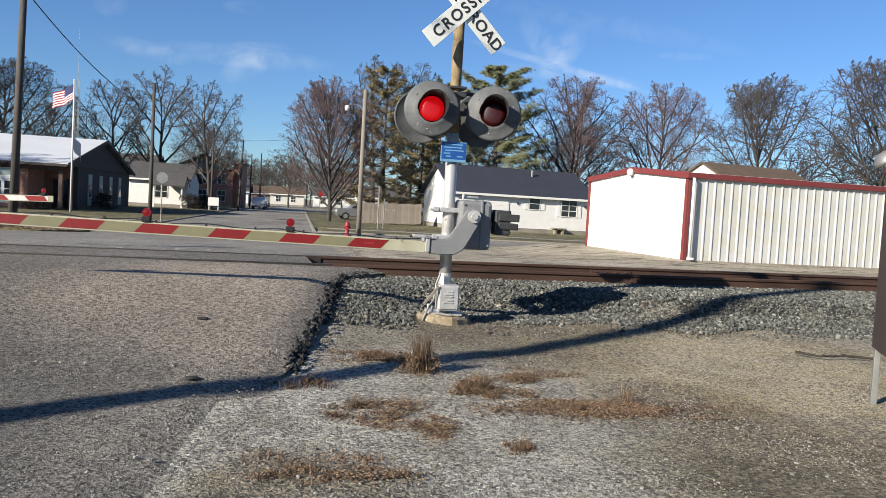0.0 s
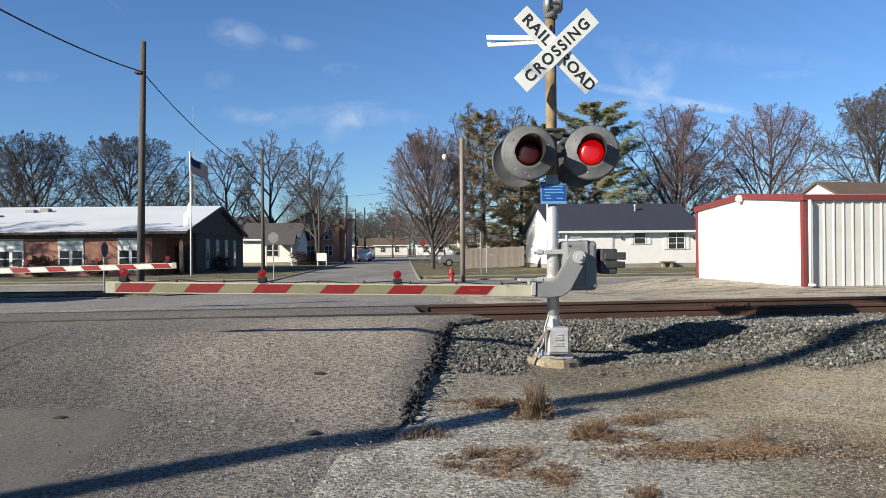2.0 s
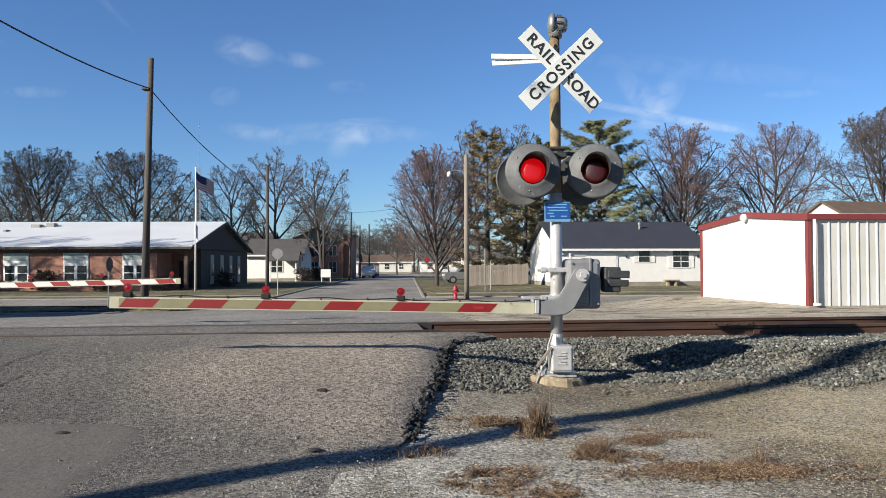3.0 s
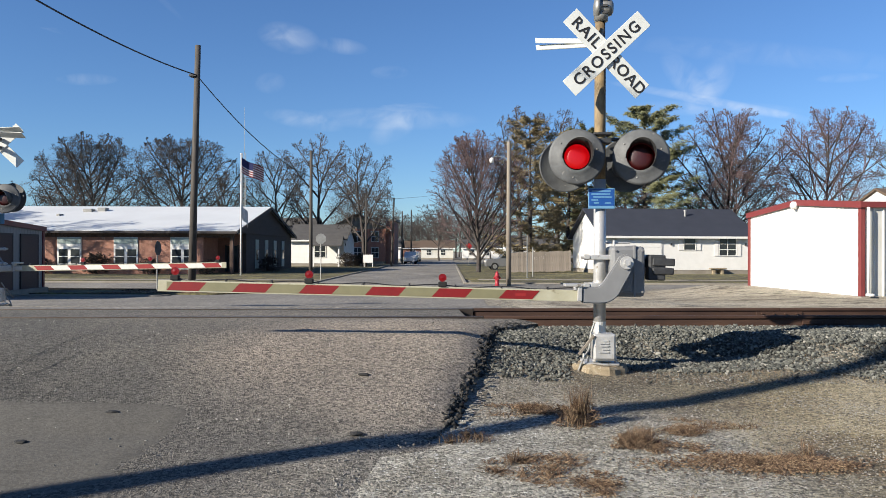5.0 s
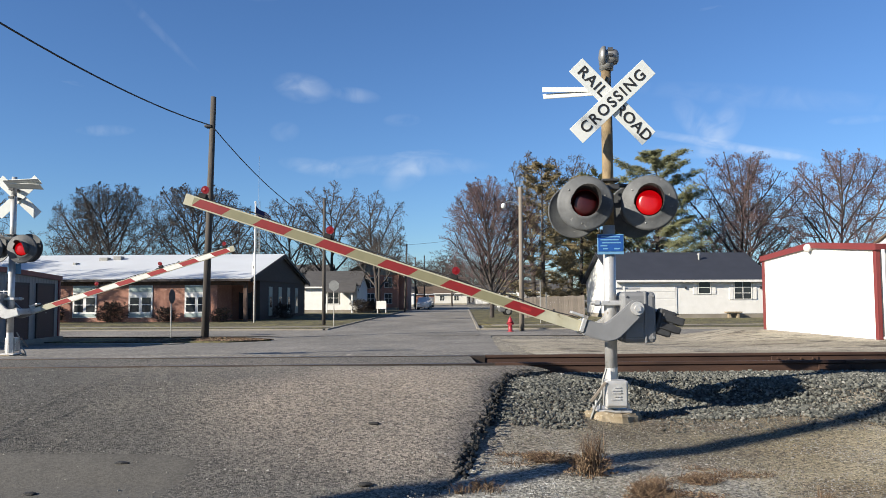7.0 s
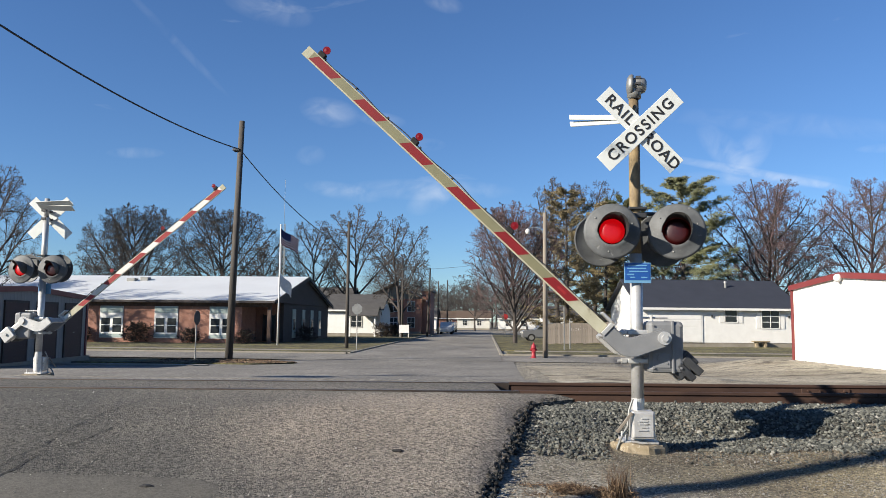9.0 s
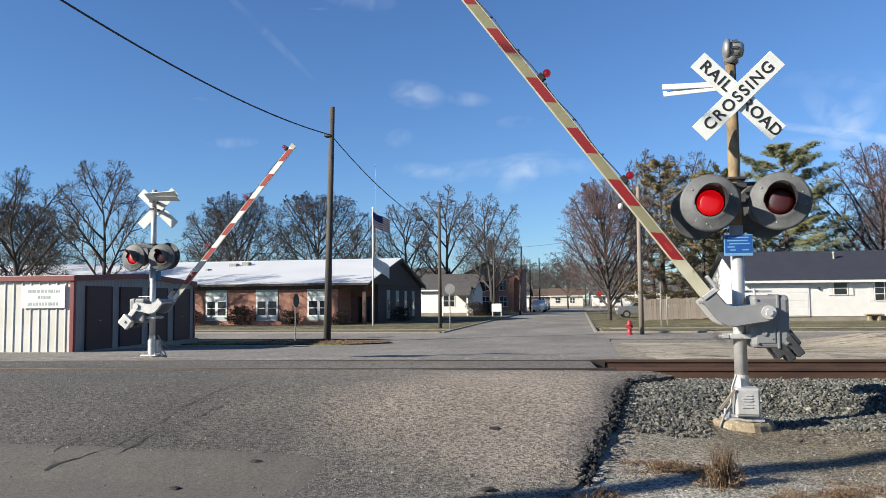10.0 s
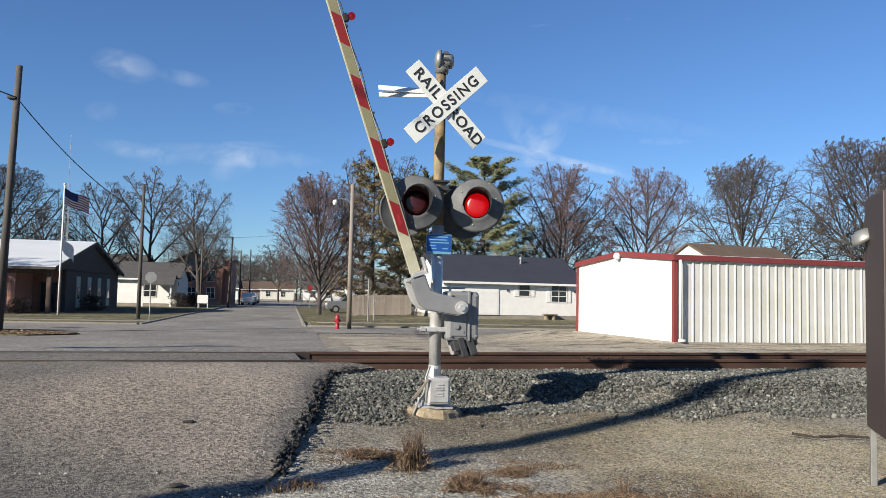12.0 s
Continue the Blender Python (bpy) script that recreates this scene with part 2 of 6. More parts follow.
M = {
    "asphalt": mat("asphalt", (0.235, 0.216, 0.184), (0.170, 0.155, 0.132), 0.35, 0.92, 0, 1.0, 60, (0.10, 0.09, 0.075), 20, spotpos=0.60, bdist=0.022, cells=(48, 0.32, 1.8), stain=(((-7.5, 8.0), 5.5, (0.72, 0.73, 0.72)), ((-4.2, 4.8), 3.2, (0.74, 0.74, 0.74)), ((-2.9, 8.2), 2.8, (0.82, 0.82, 0.82)), ((-0.3, 8.6), 2.9, (1.70, 1.60, 1.52)), ((0.0, 5.0), 1.7, (1.42, 1.42, 1.38)), ((-2.2, 10.2), 3.0, (1.25, 1.22, 1.19)))),
    "street": mat("worn_street", (0.36, 0.335, 0.295), (0.215, 0.20, 0.175), 0.3, 0.92, 0, 0.5, 40, (0.44, 0.405, 0.355), 6, spotpos=0.62, cells=(22, 0.65, 1.35), stretch=(1, 0.5, 1), hard=0.13),
    "patch": mat("smooth_dark_asphalt", (0.172, 0.160, 0.135), (0.135, 0.125, 0.106), 0.8, 0.92, 0, 0.35, 60, (0.10, 0.092, 0.077), 7, spotpos=0.64, cells=(60, 0.72, 1.25)),
    "tar": mat("tar", (0.035, 0.033, 0.03), (0.02, 0.02, 0.02), 5, 0.8, 0, 0.8, 40),
    "ground": mat("gravelly_ground", (0.41, 0.375, 0.305), (0.225, 0.196, 0.148), 1.6, 0.95, 0, 1.0, 45, (0.52, 0.49, 0.43), 26, spotpos=0.60, bdist=0.03, cells=(46, 0.28, 1.75), stain=(((0.7, 5.4), 2.5, (1.38, 1.47, 1.58)), ((4.9, 7.2), 2.6, (1.40, 1.33, 1.12)), ((3.4, 4.2), 1.7, (0.62, 0.58, 0.47)), ((2.6, 8.7), 1.9, (0.66, 0.62, 0.53)), ((3.3, 6.0), 0.9, (0.62, 0.57, 0.48)), ((0.1, 4.1), 0.8, (0.55, 0.50, 0.42))), hard=0.14),
    "ballastbed": mat("ballast_bed", (0.13, 0.125, 0.105), (0.05, 0.048, 0.04), 3, 0.95, 0, 1.0, 30, bdist=0.04, cells=(26, 0.3, 1.7)),
    "lawn": mat("winter_lawn", (0.26, 0.235, 0.085), (0.10, 0.085, 0.038), 0.35, 0.95, 0, 0.9, 20, (0.07, 0.055, 0.03), 1.6, spotpos=0.54, bdist=0.03, cells=(9, 0.5, 1.5), hard=0.13),
    "palegravel": mat("pale_gravel", (0.66, 0.595, 0.46), (0.36, 0.30, 0.205), 0.35, 0.95, 0, 0.8, 30, (0.13, 0.10, 0.065), 1.7, spotpos=0.555, cells=(26, 0.5, 1.45), stretch=(0.6, 1.3, 1), hard=0.15),
    "concrete": mat("concrete", (0.46, 0.42, 0.35), (0.33, 0.29, 0.23), 1.3, 0.9, 0, 0.4, 30),
    "oldconcrete": mat("old_concrete", (0.52, 0.43, 0.29), (0.30, 0.23, 0.14), 9, 0.95, 0, 1.0, 40, (0.62, 0.55, 0.42), 30),
    "rust": mat("rusty_steel", (0.16, 0.085, 0.055), (0.075, 0.04, 0.03), 3, 0.75, 0.3, 0.4, 40, stretch=(0.3, 1, 1)),
    "railtop": mat("worn_rail_head", (0.30, 0.25, 0.21), (0.18, 0.13, 0.1), 2, 0.4, 0.8, 0.1),
    "tie": mat("creosoted_tie", (0.09, 0.07, 0.05), (0.04, 0.03, 0.025), 6, 0.95, 0, 0.8, 50, stretch=(6, 1, 6)),
    "silver": mat("aluminium_paint", (0.66, 0.65, 0.63), (0.47, 0.465, 0.45), 5, 0.40, 0.45, 0.15, 60, (0.30, 0.27, 0.23), 14, spotpos=0.64),
    "rustpole": mat("rust_stained_pipe", (0.46, 0.34, 0.18), (0.13, 0.085, 0.05), 5, 0.7, 0.1, 0.3, 40, (0.55, 0.50, 0.42), 9, stretch=(1, 1, 0.35), spotpos=0.58, hard=0.09),
    "greypaint": mat("grey_enamel", (0.375, 0.382, 0.39), (0.29, 0.297, 0.305), 3, 0.5, 0.1, 0.1, 30, (0.25, 0.24, 0.22), 25, spotpos=0.7),
    "darkcast": mat("dark_casting", (0.10, 0.105, 0.11), (0.05, 0.05, 0.055), 8, 0.6, 0.3, 0.3, 40),
    "black": mat("weathered_black", (0.175, 0.185, 0.19), (0.105, 0.11, 0.115), 5, 0.65, 0, 0.25, 40, (0.27, 0.27, 0.265), 18, spotpos=0.66, hard=0.14),
    "hoodin": mat("matt_black", (0.02, 0.02, 0.022), (0.015, 0.015, 0.015), 9, 0.9),
    "lens": mat("red_lens_unlit", (0.06, 0.002, 0.003), (0.035, 0.001, 0.002), 40, 0.35, 0, 0.2, 70),
    "lamp": glow("lit_red_lens", (0.85, 0.003, 0.007), 0.42),
    "armlamp": glow("red_arm_lens", (0.75, 0.004, 0.012), 0.10),
    "sign": mat("sign_white", (0.76, 0.78, 0.745), (0.66, 0.68, 0.64), 3, 0.55, 0, 0.05),
    "letters": mat("letter_black", (0.02, 0.02, 0.022), (0.03, 0.03, 0.03), 10, 0.6),
    "blue": mat("sign_blue", (0.012, 0.13, 0.52), (0.010, 0.10, 0.42), 5, 0.5),
    "bluepale": mat("sign_pale_blue", (0.22, 0.50, 0.80), (0.18, 0.42, 0.7), 8, 0.5),
    "cream": mat("boom_cream", (0.68, 0.66, 0.50), (0.55, 0.52, 0.36), 6, 0.6, 0, 0.1, 40, (0.36, 0.31, 0.2), 10, spotpos=0.66),
    "khaki": mat("reflective_khaki", (0.33, 0.31, 0.175), (0.28, 0.265, 0.15), 8, 0.5),
    "red": mat("reflective_red", (0.33, 0.004, 0.006), (0.26, 0.004, 0.006), 8, 0.5),
    "boomwhite": mat("boom_white", (0.74, 0.72, 0.68), (0.62, 0.6, 0.56), 8, 0.5),
    "redback": mat("boom_red", (0.47, 0.022, 0.022), (0.38, 0.02, 0.02), 8, 0.5),
    "pole": mat("weathered_pole", (0.15, 0.132, 0.115), (0.07, 0.062, 0.055), 4, 0.9, 0, 0.6, 30, stretch=(3, 3, 0.25)),
    "palepole": mat("pale_pole", (0.40, 0.35, 0.285), (0.27, 0.225, 0.18), 4, 0.9, 0, 0.5, 30, stretch=(3, 3, 0.25)),
    "wire": mat("cable_black", (0.03, 0.03, 0.035), rough=0.6),
    "galv": mat("galvanised", (0.5, 0.5, 0.48), (0.38, 0.38, 0.36), 6, 0.5, 0.6),
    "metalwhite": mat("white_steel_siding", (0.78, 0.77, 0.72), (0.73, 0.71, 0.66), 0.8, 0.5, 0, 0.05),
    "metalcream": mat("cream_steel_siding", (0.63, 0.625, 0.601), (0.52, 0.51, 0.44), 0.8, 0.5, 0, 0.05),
    "metalgrey": mat("grey_steel_siding", (0.42, 0.41, 0.40), (0.36, 0.35, 0.34), 0.8, 0.55),
    "trimred": mat("red_steel_trim", (0.31, 0.058, 0.055), (0.25, 0.048, 0.046), 2, 0.5),
    "doordark": mat("maroon_roll_door", (0.09, 0.035, 0.035), (0.065, 0.028, 0.028), 3, 0.6),
    "brownbox": mat("brown_steel", (0.075, 0.05, 0.045), (0.055, 0.037, 0.033), 2, 0.6, 0.1, 0.1),
    "brick": mat("red_brick", (0.54, 0.27, 0.19), (0.39, 0.185, 0.13), 2.5, 0.9, 0, 0.5, 30, (0.60, 0.38, 0.29), 9, vary=0.18),
    "roofwhite": mat("white_membrane_roof", (0.615, 0.64, 0.66), (0.55, 0.57, 0.59), 0.25, 0.6, 0, 0.1),
    "fascia": mat("dark_fascia", (0.06, 0.045, 0.045), (0.045, 0.035, 0.035), 3, 0.7),
    "soffitbrown": mat("brown_panelling", (0.17, 0.10, 0.075), (0.12, 0.075, 0.055), 3, 0.8),
    "gabledark": mat("dark_board_gable", (0.115, 0.095, 0.088), (0.08, 0.068, 0.063), 1.5, 0.85, 0, 0.3, 6, stretch=(1, 1, 5)),
    "mint": mat("pale_mint_panel", (0.55, 0.66, 0.62), (0.48, 0.58, 0.54), 2, 0.6),
    "white": mat("white_paint", (0.78, 0.77, 0.74), (0.70, 0.69, 0.66), 1.5, 0.6, 0, 0.05),
    "glass": mat("dark_window_glass", (0.055, 0.065, 0.07), (0.03, 0.036, 0.042), 1.5, 0.08),
    "slate": mat("dark_blue_roof", (0.055, 0.062, 0.085), (0.04, 0.046, 0.065), 0.8, 0.7, 0, 0.2, 8),
    "shingle": mat("grey_shingles", (0.13, 0.125, 0.12), (0.085, 0.08, 0.08), 1.2, 0.9, 0, 0.5, 9, stretch=(1, 1, 3)),
    "brownroof": mat("brown_shingles", (0.20, 0.135, 0.09), (0.14, 0.095, 0.065), 1.2, 0.9, 0, 0.5, 9, stretch=(1, 1, 3)),
    "fence": mat("grey_fence_board", (0.36, 0.31, 0.26), (0.24, 0.20, 0.165), 3, 0.9, 0, 0.4, 20, stretch=(4, 4, 0.4), vary=0.16),
    "hydrant": mat("hydrant_red", (0.55, 0.03, 0.05), (0.42, 0.03, 0.04), 10, 0.5),
    "bark": mat("grey_bark", (0.13, 0.108, 0.095), (0.058, 0.048, 0.042), 4, 0.95, 0, 0.6, 20),
    "twig": mat("grey_brown_twigs", (0.145, 0.123, 0.110), (0.070, 0.060, 0.054), 0.6, 0.95),
    "twigred": mat("reddish_twigs", (0.235, 0.155, 0.155), (0.125, 0.083, 0.083), 0.6, 0.95),
    "needle": mat("pine_needles", (0.34, 0.345, 0.17), (0.18, 0.195, 0.09), 0.9, 0.8),
    "needlebrown": mat("browning_needles", (0.47, 0.37, 0.195), (0.27, 0.22, 0.115), 0.7, 0.85),
    "weed": stone_mat("dry_weed", [(0.0, (0.06, 0.032, 0.018)), (0.5, (0.19, 0.11, 0.058)), (1.0, (0.46, 0.33, 0.20))]),
    "straw": stone_mat("dead_grass", [(0.0, (0.30, 0.25, 0.15)), (0.6, (0.50, 0.43, 0.29)), (1.0, (0.24, 0.23, 0.10))]),
    "shrub": mat("dark_shrub", (0.05, 0.04, 0.03), (0.07, 0.045, 0.03), 4, 0.95),
    "stone": stone_mat("ballast_stone", [(0.0, (0.035, 0.038, 0.034)), (0.5, (0.145, 0.15, 0.13)), (0.95, (0.27, 0.27, 0.235)), (1.0, (0.52, 0.50, 0.45))]),
    "pebble": stone_mat("gravel_stone", [(0.0, (0.16, 0.148, 0.125)), (0.6, (0.36, 0.342, 0.30)), (0.97, (0.50, 0.48, 0.43)), (1.0, (0.58, 0.55, 0.50))]),
    "rubber": mat("tyre_rubber", (0.02, 0.02, 0.02), rough=0.9),
    "carpaint": mat("grey_car_paint", (0.32, 0.33, 0.34), (0.28, 0.285, 0.295), 2, 0.3, 0.3),
    "flagred": mat("flag_red", (0.45, 0.03, 0.04), rough=0.8),
    "flagblue": mat("flag_blue", (0.03, 0.04, 0.18), rough=0.8),
    "flagwhite": mat("flag_white", (0.75, 0.75, 0.75), rough=0.8),
    "stopred": mat("stop_red", (0.5, 0.03, 0.03), rough=0.5),
}

# ---- mesh helpers ----


def link_mesh(name, bm, material, parent=None, label="", smooth=False):
    me = bpy.data.meshes.new(name)
    bm.normal_update()
    bm.to_mesh(me)
    bm.free()
    me.materials.append(M[material])
    if smooth:
        for f in me.polygons:
            f.use_smooth = True
    ob = new(name, me)
    if parent:
        ob.parent = parent
    if label:
        ob["label"] = label
    return ob


def part(name, bm, material, parent, label="", smooth=False):
    return link_mesh(name, bm, material, parent, label, smooth)


def thing(name, label, category, m=None, group="", kind=""):
    ob = new(name)
    if m:
        ob.matrix_basis = m
    return tagged(ob, label, category, group, kind)


def pydata(name, verts, faces, material, parent=None):
    me = bpy.data.meshes.new(name)
    me.from_pydata(verts, [], faces)
    me.update()
    me.materials.append(M[material])
    ob = new(name, me)
    if parent:
        ob.parent = parent
    return ob


def box(bm, x0, y0, z0, x1, y1, z1, bevel=0.0, m=None):
    r = bmesh.ops.create_cube(bm, size=1.0)["verts"]
    for v in r:
        v.co = Vector(((x0 + x1) / 2 + v.co.x * (x1 - x0), (y0 + y1) / 2 + v.co.y * (y1 - y0), (z0 + z1) / 2 + v.co.z * (z1 - z0)))
    if m:
        bmesh.ops.transform(bm, matrix=m, verts=r)
    if bevel:
        es = list({e for v in r for e in v.link_edges})
        bmesh.ops.bevel(bm, geom=es, offset=bevel, segments=2, affect="EDGES", profile=0.5)
    return bm


def tube(bm, a, b, r0, r1=None, seg=16, caps=True):
    a, b = Vector(a), Vector(b)
    r1 = r0 if r1 is None else r1
    vs = bmesh.ops.create_cone(bm, cap_ends=caps, segments=seg, radius1=r0, radius2=r1, depth=(b - a).length)["verts"]
    m = Matrix.Translation((a + b) / 2) @ (b - a).to_track_quat("Z", "Y").to_matrix().to_4x4()
    bmesh.ops.transform(bm, matrix=m, verts=vs)
    return bm


def lathe(bm, profile, m, seg=28):
    """A turned shape from (radius, height) pairs about z, moved by m."""
    rings = []
    for r, h in profile:
        if r < 1e-5:
            rings.append([bm.verts.new(m @ Vector((0, 0, h)))])
        else:
            rings.append([bm.verts.new(m @ Vector((r * math.cos(2 * math.pi * k / seg), r * math.sin(2 * math.pi * k / seg), h))) for k in range(seg)])
    for a, b in zip(rings, rings[1:]):
        for k in range(seg):
            q = [a[k % len(a)], a[(k + 1) % len(a)], b[(k + 1) % len(b)], b[k % len(b)]]
            q = [v for n, v in enumerate(q) if v not in q[:n]]
            if len(q) > 2:
                bm.faces.new(q)
    return bm


def prism(bm, outline, y0, y1):
    """An outline in x, z drawn out along y."""
    a = [bm.verts.new((x, y0, z)) for x, z in outline]
    b = [bm.verts.new((x, y1, z)) for x, z in outline]
    bm.faces.new(a), bm.faces.new(b[::-1])
    for k in range(len(a)):
        j = (k + 1) % len(a)
        bm.faces.new((a[k], b[k], b[j], a[j]))
    bmesh.ops.recalc_face_normals(bm, faces=bm.faces[:])
    return bm


def limb(verts, faces, pts, radii, sides):
    """A tapered bent tube through pts."""
    base = len(verts)
    for k, p in enumerate(pts):
        d = (pts[min(k + 1, len(pts) - 1)] - pts[max(k - 1, 0)]).normalized()
        a = d.orthogonal().normalized()
        b = d.cross(a)
        for s in range(sides):
            t = 2 * math.pi * s / sides
            q = p + (a * math.cos(t) + b * math.sin(t)) * radii[k]
            verts.append((q.x, q.y, q.z))
    for k in range(len(pts) - 1):
        for s in range(sides):
            u, v = base + k * sides + s, base + k * sides + (s + 1) % sides
            faces.append((u, v, v + sides, u + sides))


B = bmesh.new
SLOPE = 0.066          # the track runs at this slope to the x axis
TURN = math.degrees(math.atan(SLOPE))


def ramp_fn(v, pts):
    if v <= pts[0][0]:
        return pts[0][1]
    for (a, p), (b, q) in zip(pts, pts[1:]):
        if v <= b:
            k = (v - a) / (b - a)
            return p + (q - p) * k
    return pts[-1][1]


FAR_SIDE = [(13.9, 0.50), (15.0, 0.40), (18.0, 0.30), (23.0, 0.18), (34.0, -0.25)]


def ground_z(x, y):
    """Height of the bare ground: low shoulder, then the steep ballast bank, then the yard beyond the track."""
    v = y - SLOPE * x
    if v < 11.0:
        z = ramp_fn(v, [(3.0, 0.0), (6.5, 0.07), (8.0, 0.16), (8.9, 0.24), (9.8, 0.33), (10.9, 0.49)])
        if v > 9.1:
            z += 0.12 * max(0.0, min(1.0, (2.0 - x) / 1.0)) * max(0.0, 1 - abs(v - 9.9) / 0.9)
        toe = ramp_fn(x, [(3.2, 9.9), (5.2, 9.3)])
        low = ramp_fn(x, [(3.2, 0.19), (5.2, 0.27)])
        bank = ramp_fn(v, [(3.0, 0.0), (6.5, 0.05), (7.6, 0.07), (8.6, 0.15), (toe, low), (toe + 0.30, low + 0.17), (toe + 0.62, 0.475), (10.9, 0.49)])
        k = max(0.0, min(1.0, (x - 1.2) / 1.2))
        z += (bank - z) * k
        if v > 6.4:          # gravel heaped against the broken road edge
            past = max(0.0, x - road_edge(y))
            heap = max(0.0, 1 - past / 0.85) * min(1.0, (v - 6.4) / 0.8)
            z += max(0.0, road_z(x, y) - 0.19 - z) * heap * heap * (3 - 2 * heap)
    else:
        z = ramp_fn(v, [(11.0, 0.49), *FAR_SIDE])
        sunk = ramp_fn(v, [(13.9, 0.50), (15.2, 0.40), (17.5, 0.19), (20.0, 0.06), (24.0, -0.04), (30.0, -0.20), (34.0, -0.29)])
        z += (min(z, sunk) - z) * max(0.0, min(1.0, 1.6 - x))
    if 14.5 < v < 40 and x > 8:
        k = min(1.0, (x - 8) / 2.5) * ramp_fn(v, [(15.0, 0.0), (20.0, 1.0), (30.0, 1.0), (36.0, 0.0)])
        z += (0.30 - z) * k
    return z


def road_z(x, y):
    v = y - SLOPE * x
    if v < 13.5:
        return ramp_fn(v, [(3.0, 0.012), (5.0, 0.05), (6.3, 0.12), (7.5, 0.31), (8.6, 0.50), (9.5, 0.60), (11.0, 0.632), (13.5, 0.635)])
    return ramp_fn(v, [(13.5, 0.635), (15.2, 0.50), (17.5, 0.27), (20.0, 0.14), (24.0, 0.04), (30.0, -0.14), (34.0, -0.235)])


def drape(name, rows, zfn, lift, material, kind="structure", label="", category="", nx=24, skirt=0.0, crowd=1.0):
    """A sheet laid on the ground: rows of (y, x from, x to), nx cells across."""
    verts, faces = [], []
    for y, xa, xb in rows:
        for k in range(nx + 1):
            x = xa + (xb - xa) * (1 - (1 - k / nx) ** crowd)
            verts.append((x, y, zfn(x, y) + lift))
    n = nx + 1
    for r in range(len(rows) - 1):
        for k in range(nx):
            faces.append((r * n + k, r * n + k + 1, (r + 1) * n + k + 1, (r + 1) * n + k))
    if skirt:
        loop = [k for k in range(n)] + [r * n + nx for r in range(1, len(rows))] + [(len(rows) - 1) * n + k for k in range(nx - 1, -1, -1)] + [r * n for r in range(len(rows) - 2, 0, -1)]
        base, m = len(verts), len(loop)
        verts += [verts[i] for i in loop] + [(verts[i][0], verts[i][1], verts[i][2] - skirt) for i in loop]
        for k in range(m):
            j = (k + 1) % m
            faces.append((base + k, base + m + k, base + m + j, base + j))
    ob = pydata(name, verts, faces, material)
    for f in ob.data.polygons:
        f.use_smooth = True
    return tagged(ob, label, category, "", kind)


def steps(a, b, d):
    n = max(1, round((b - a) / d))
    return [a + (b - a) * k / n for k in range(n + 1)]


# ---- ground, roads, track ----
def make_ground():
    xs = [-3000, -900, -300, -120] + steps(-80, -20, 6) + steps(-16, 0, 0.5)[:-1] + steps(0, 8, 0.2) + steps(8, 20, 0.5)[1:] + steps(24, 80, 7) + [120, 300, 900, 3000]
    ys = [-3000, -900, -200, -60, -20, -8] + steps(-4, 8, 0.25)[:-1] + steps(8, 11.6, 0.1) + steps(11.6, 30, 0.25)[1:] + steps(32, 60, 4) + [80, 120, 200, 400, 900, 3000]
    verts, faces, n = [], [], len(xs)
    for y in ys:
        for x in xs:
            cl = min(max(x, -60), 60)
            verts.append((x, y, ground_z(cl, y) + (0.018 * noise.noise((x * 1.3, y * 1.3, 0)) if x < 20 and x > road_edge(y) - 0.3 and -3 < y < 30 else (-0.06 if -28 < x < road_edge(y) - 0.3 and -12 < y < 10.5 else 0))))
    for r in range(len(ys) - 1):
        for k in range(n - 1):
            faces.append((r * n + k, r * n + k + 1, (r + 1) * n + k + 1, (r + 1) * n + k))
    ob = pydata("ground", verts, faces, "ground")
    for f in ob.data.polygons:
        f.use_smooth = True
    tagged(ob, "gravelly ground with dry grass beside the crossing", "ground", "", "structure")


def edge_road_z(x, y):
    """The road surface, sinking over its broken edge and meeting the ground farther back."""
    e = road_edge(y)
    z = road_z(x, y)
    k = max(0.0, min(1.0, (x - (e - 0.42)) / 0.42))
    drop = (z - ground_z(x, y)) * 0.52
    z -= drop * k * k
    near = max(0.0, min(1.0, (6.9 - y) / 1.2)) * max(0.0, min(1.0, (x - e + 1.2) / 1.0))
    dip = max(0.0, min(1.0, (x - e + 0.45) / 0.45))
    z = z * (1 - near) + (ground_z(x, y) + 0.022 - 0.055 * dip) * near
    return z + 0.006 * noise.noise((x * 2.1, y * 2.1, 6))


def road_edge(v):
    return ramp_fn(v, [(-4, -1.6), (3.0, -0.9), (5.5, -0.30), (6.7, -0.02), (7.5, 0.10), (8.3, 0.27), (9.6, 0.46), (10.5, 0.62), (10.9, 1.0), (11.15, 1.5)])


def patch_reach(y):
    """How far the smooth patch reaches towards the road's edge."""
    near, far = min(1.0, (y - 4.6) / 0.7), min(1.0, (7.0 - y) / 0.5)
    return -2.05 - 1.1 * (1 - near) ** 2 - 1.0 * (1 - far) ** 2 + 0.34 * noise.noise((y * 2.3, 4, 1)) + 0.07 * noise.noise((y * 9, 4, 1))


def patch_z(x, y):
    """The patch dips under the worn surface along its outline."""
    rim = max(0.0, 1 - (patch_reach(y) - x) / 0.30, 1 - (y - 4.6) / 0.25, 1 - (7.0 - y) / 0.25)
    return edge_road_z(x, y) - 0.016 * rim


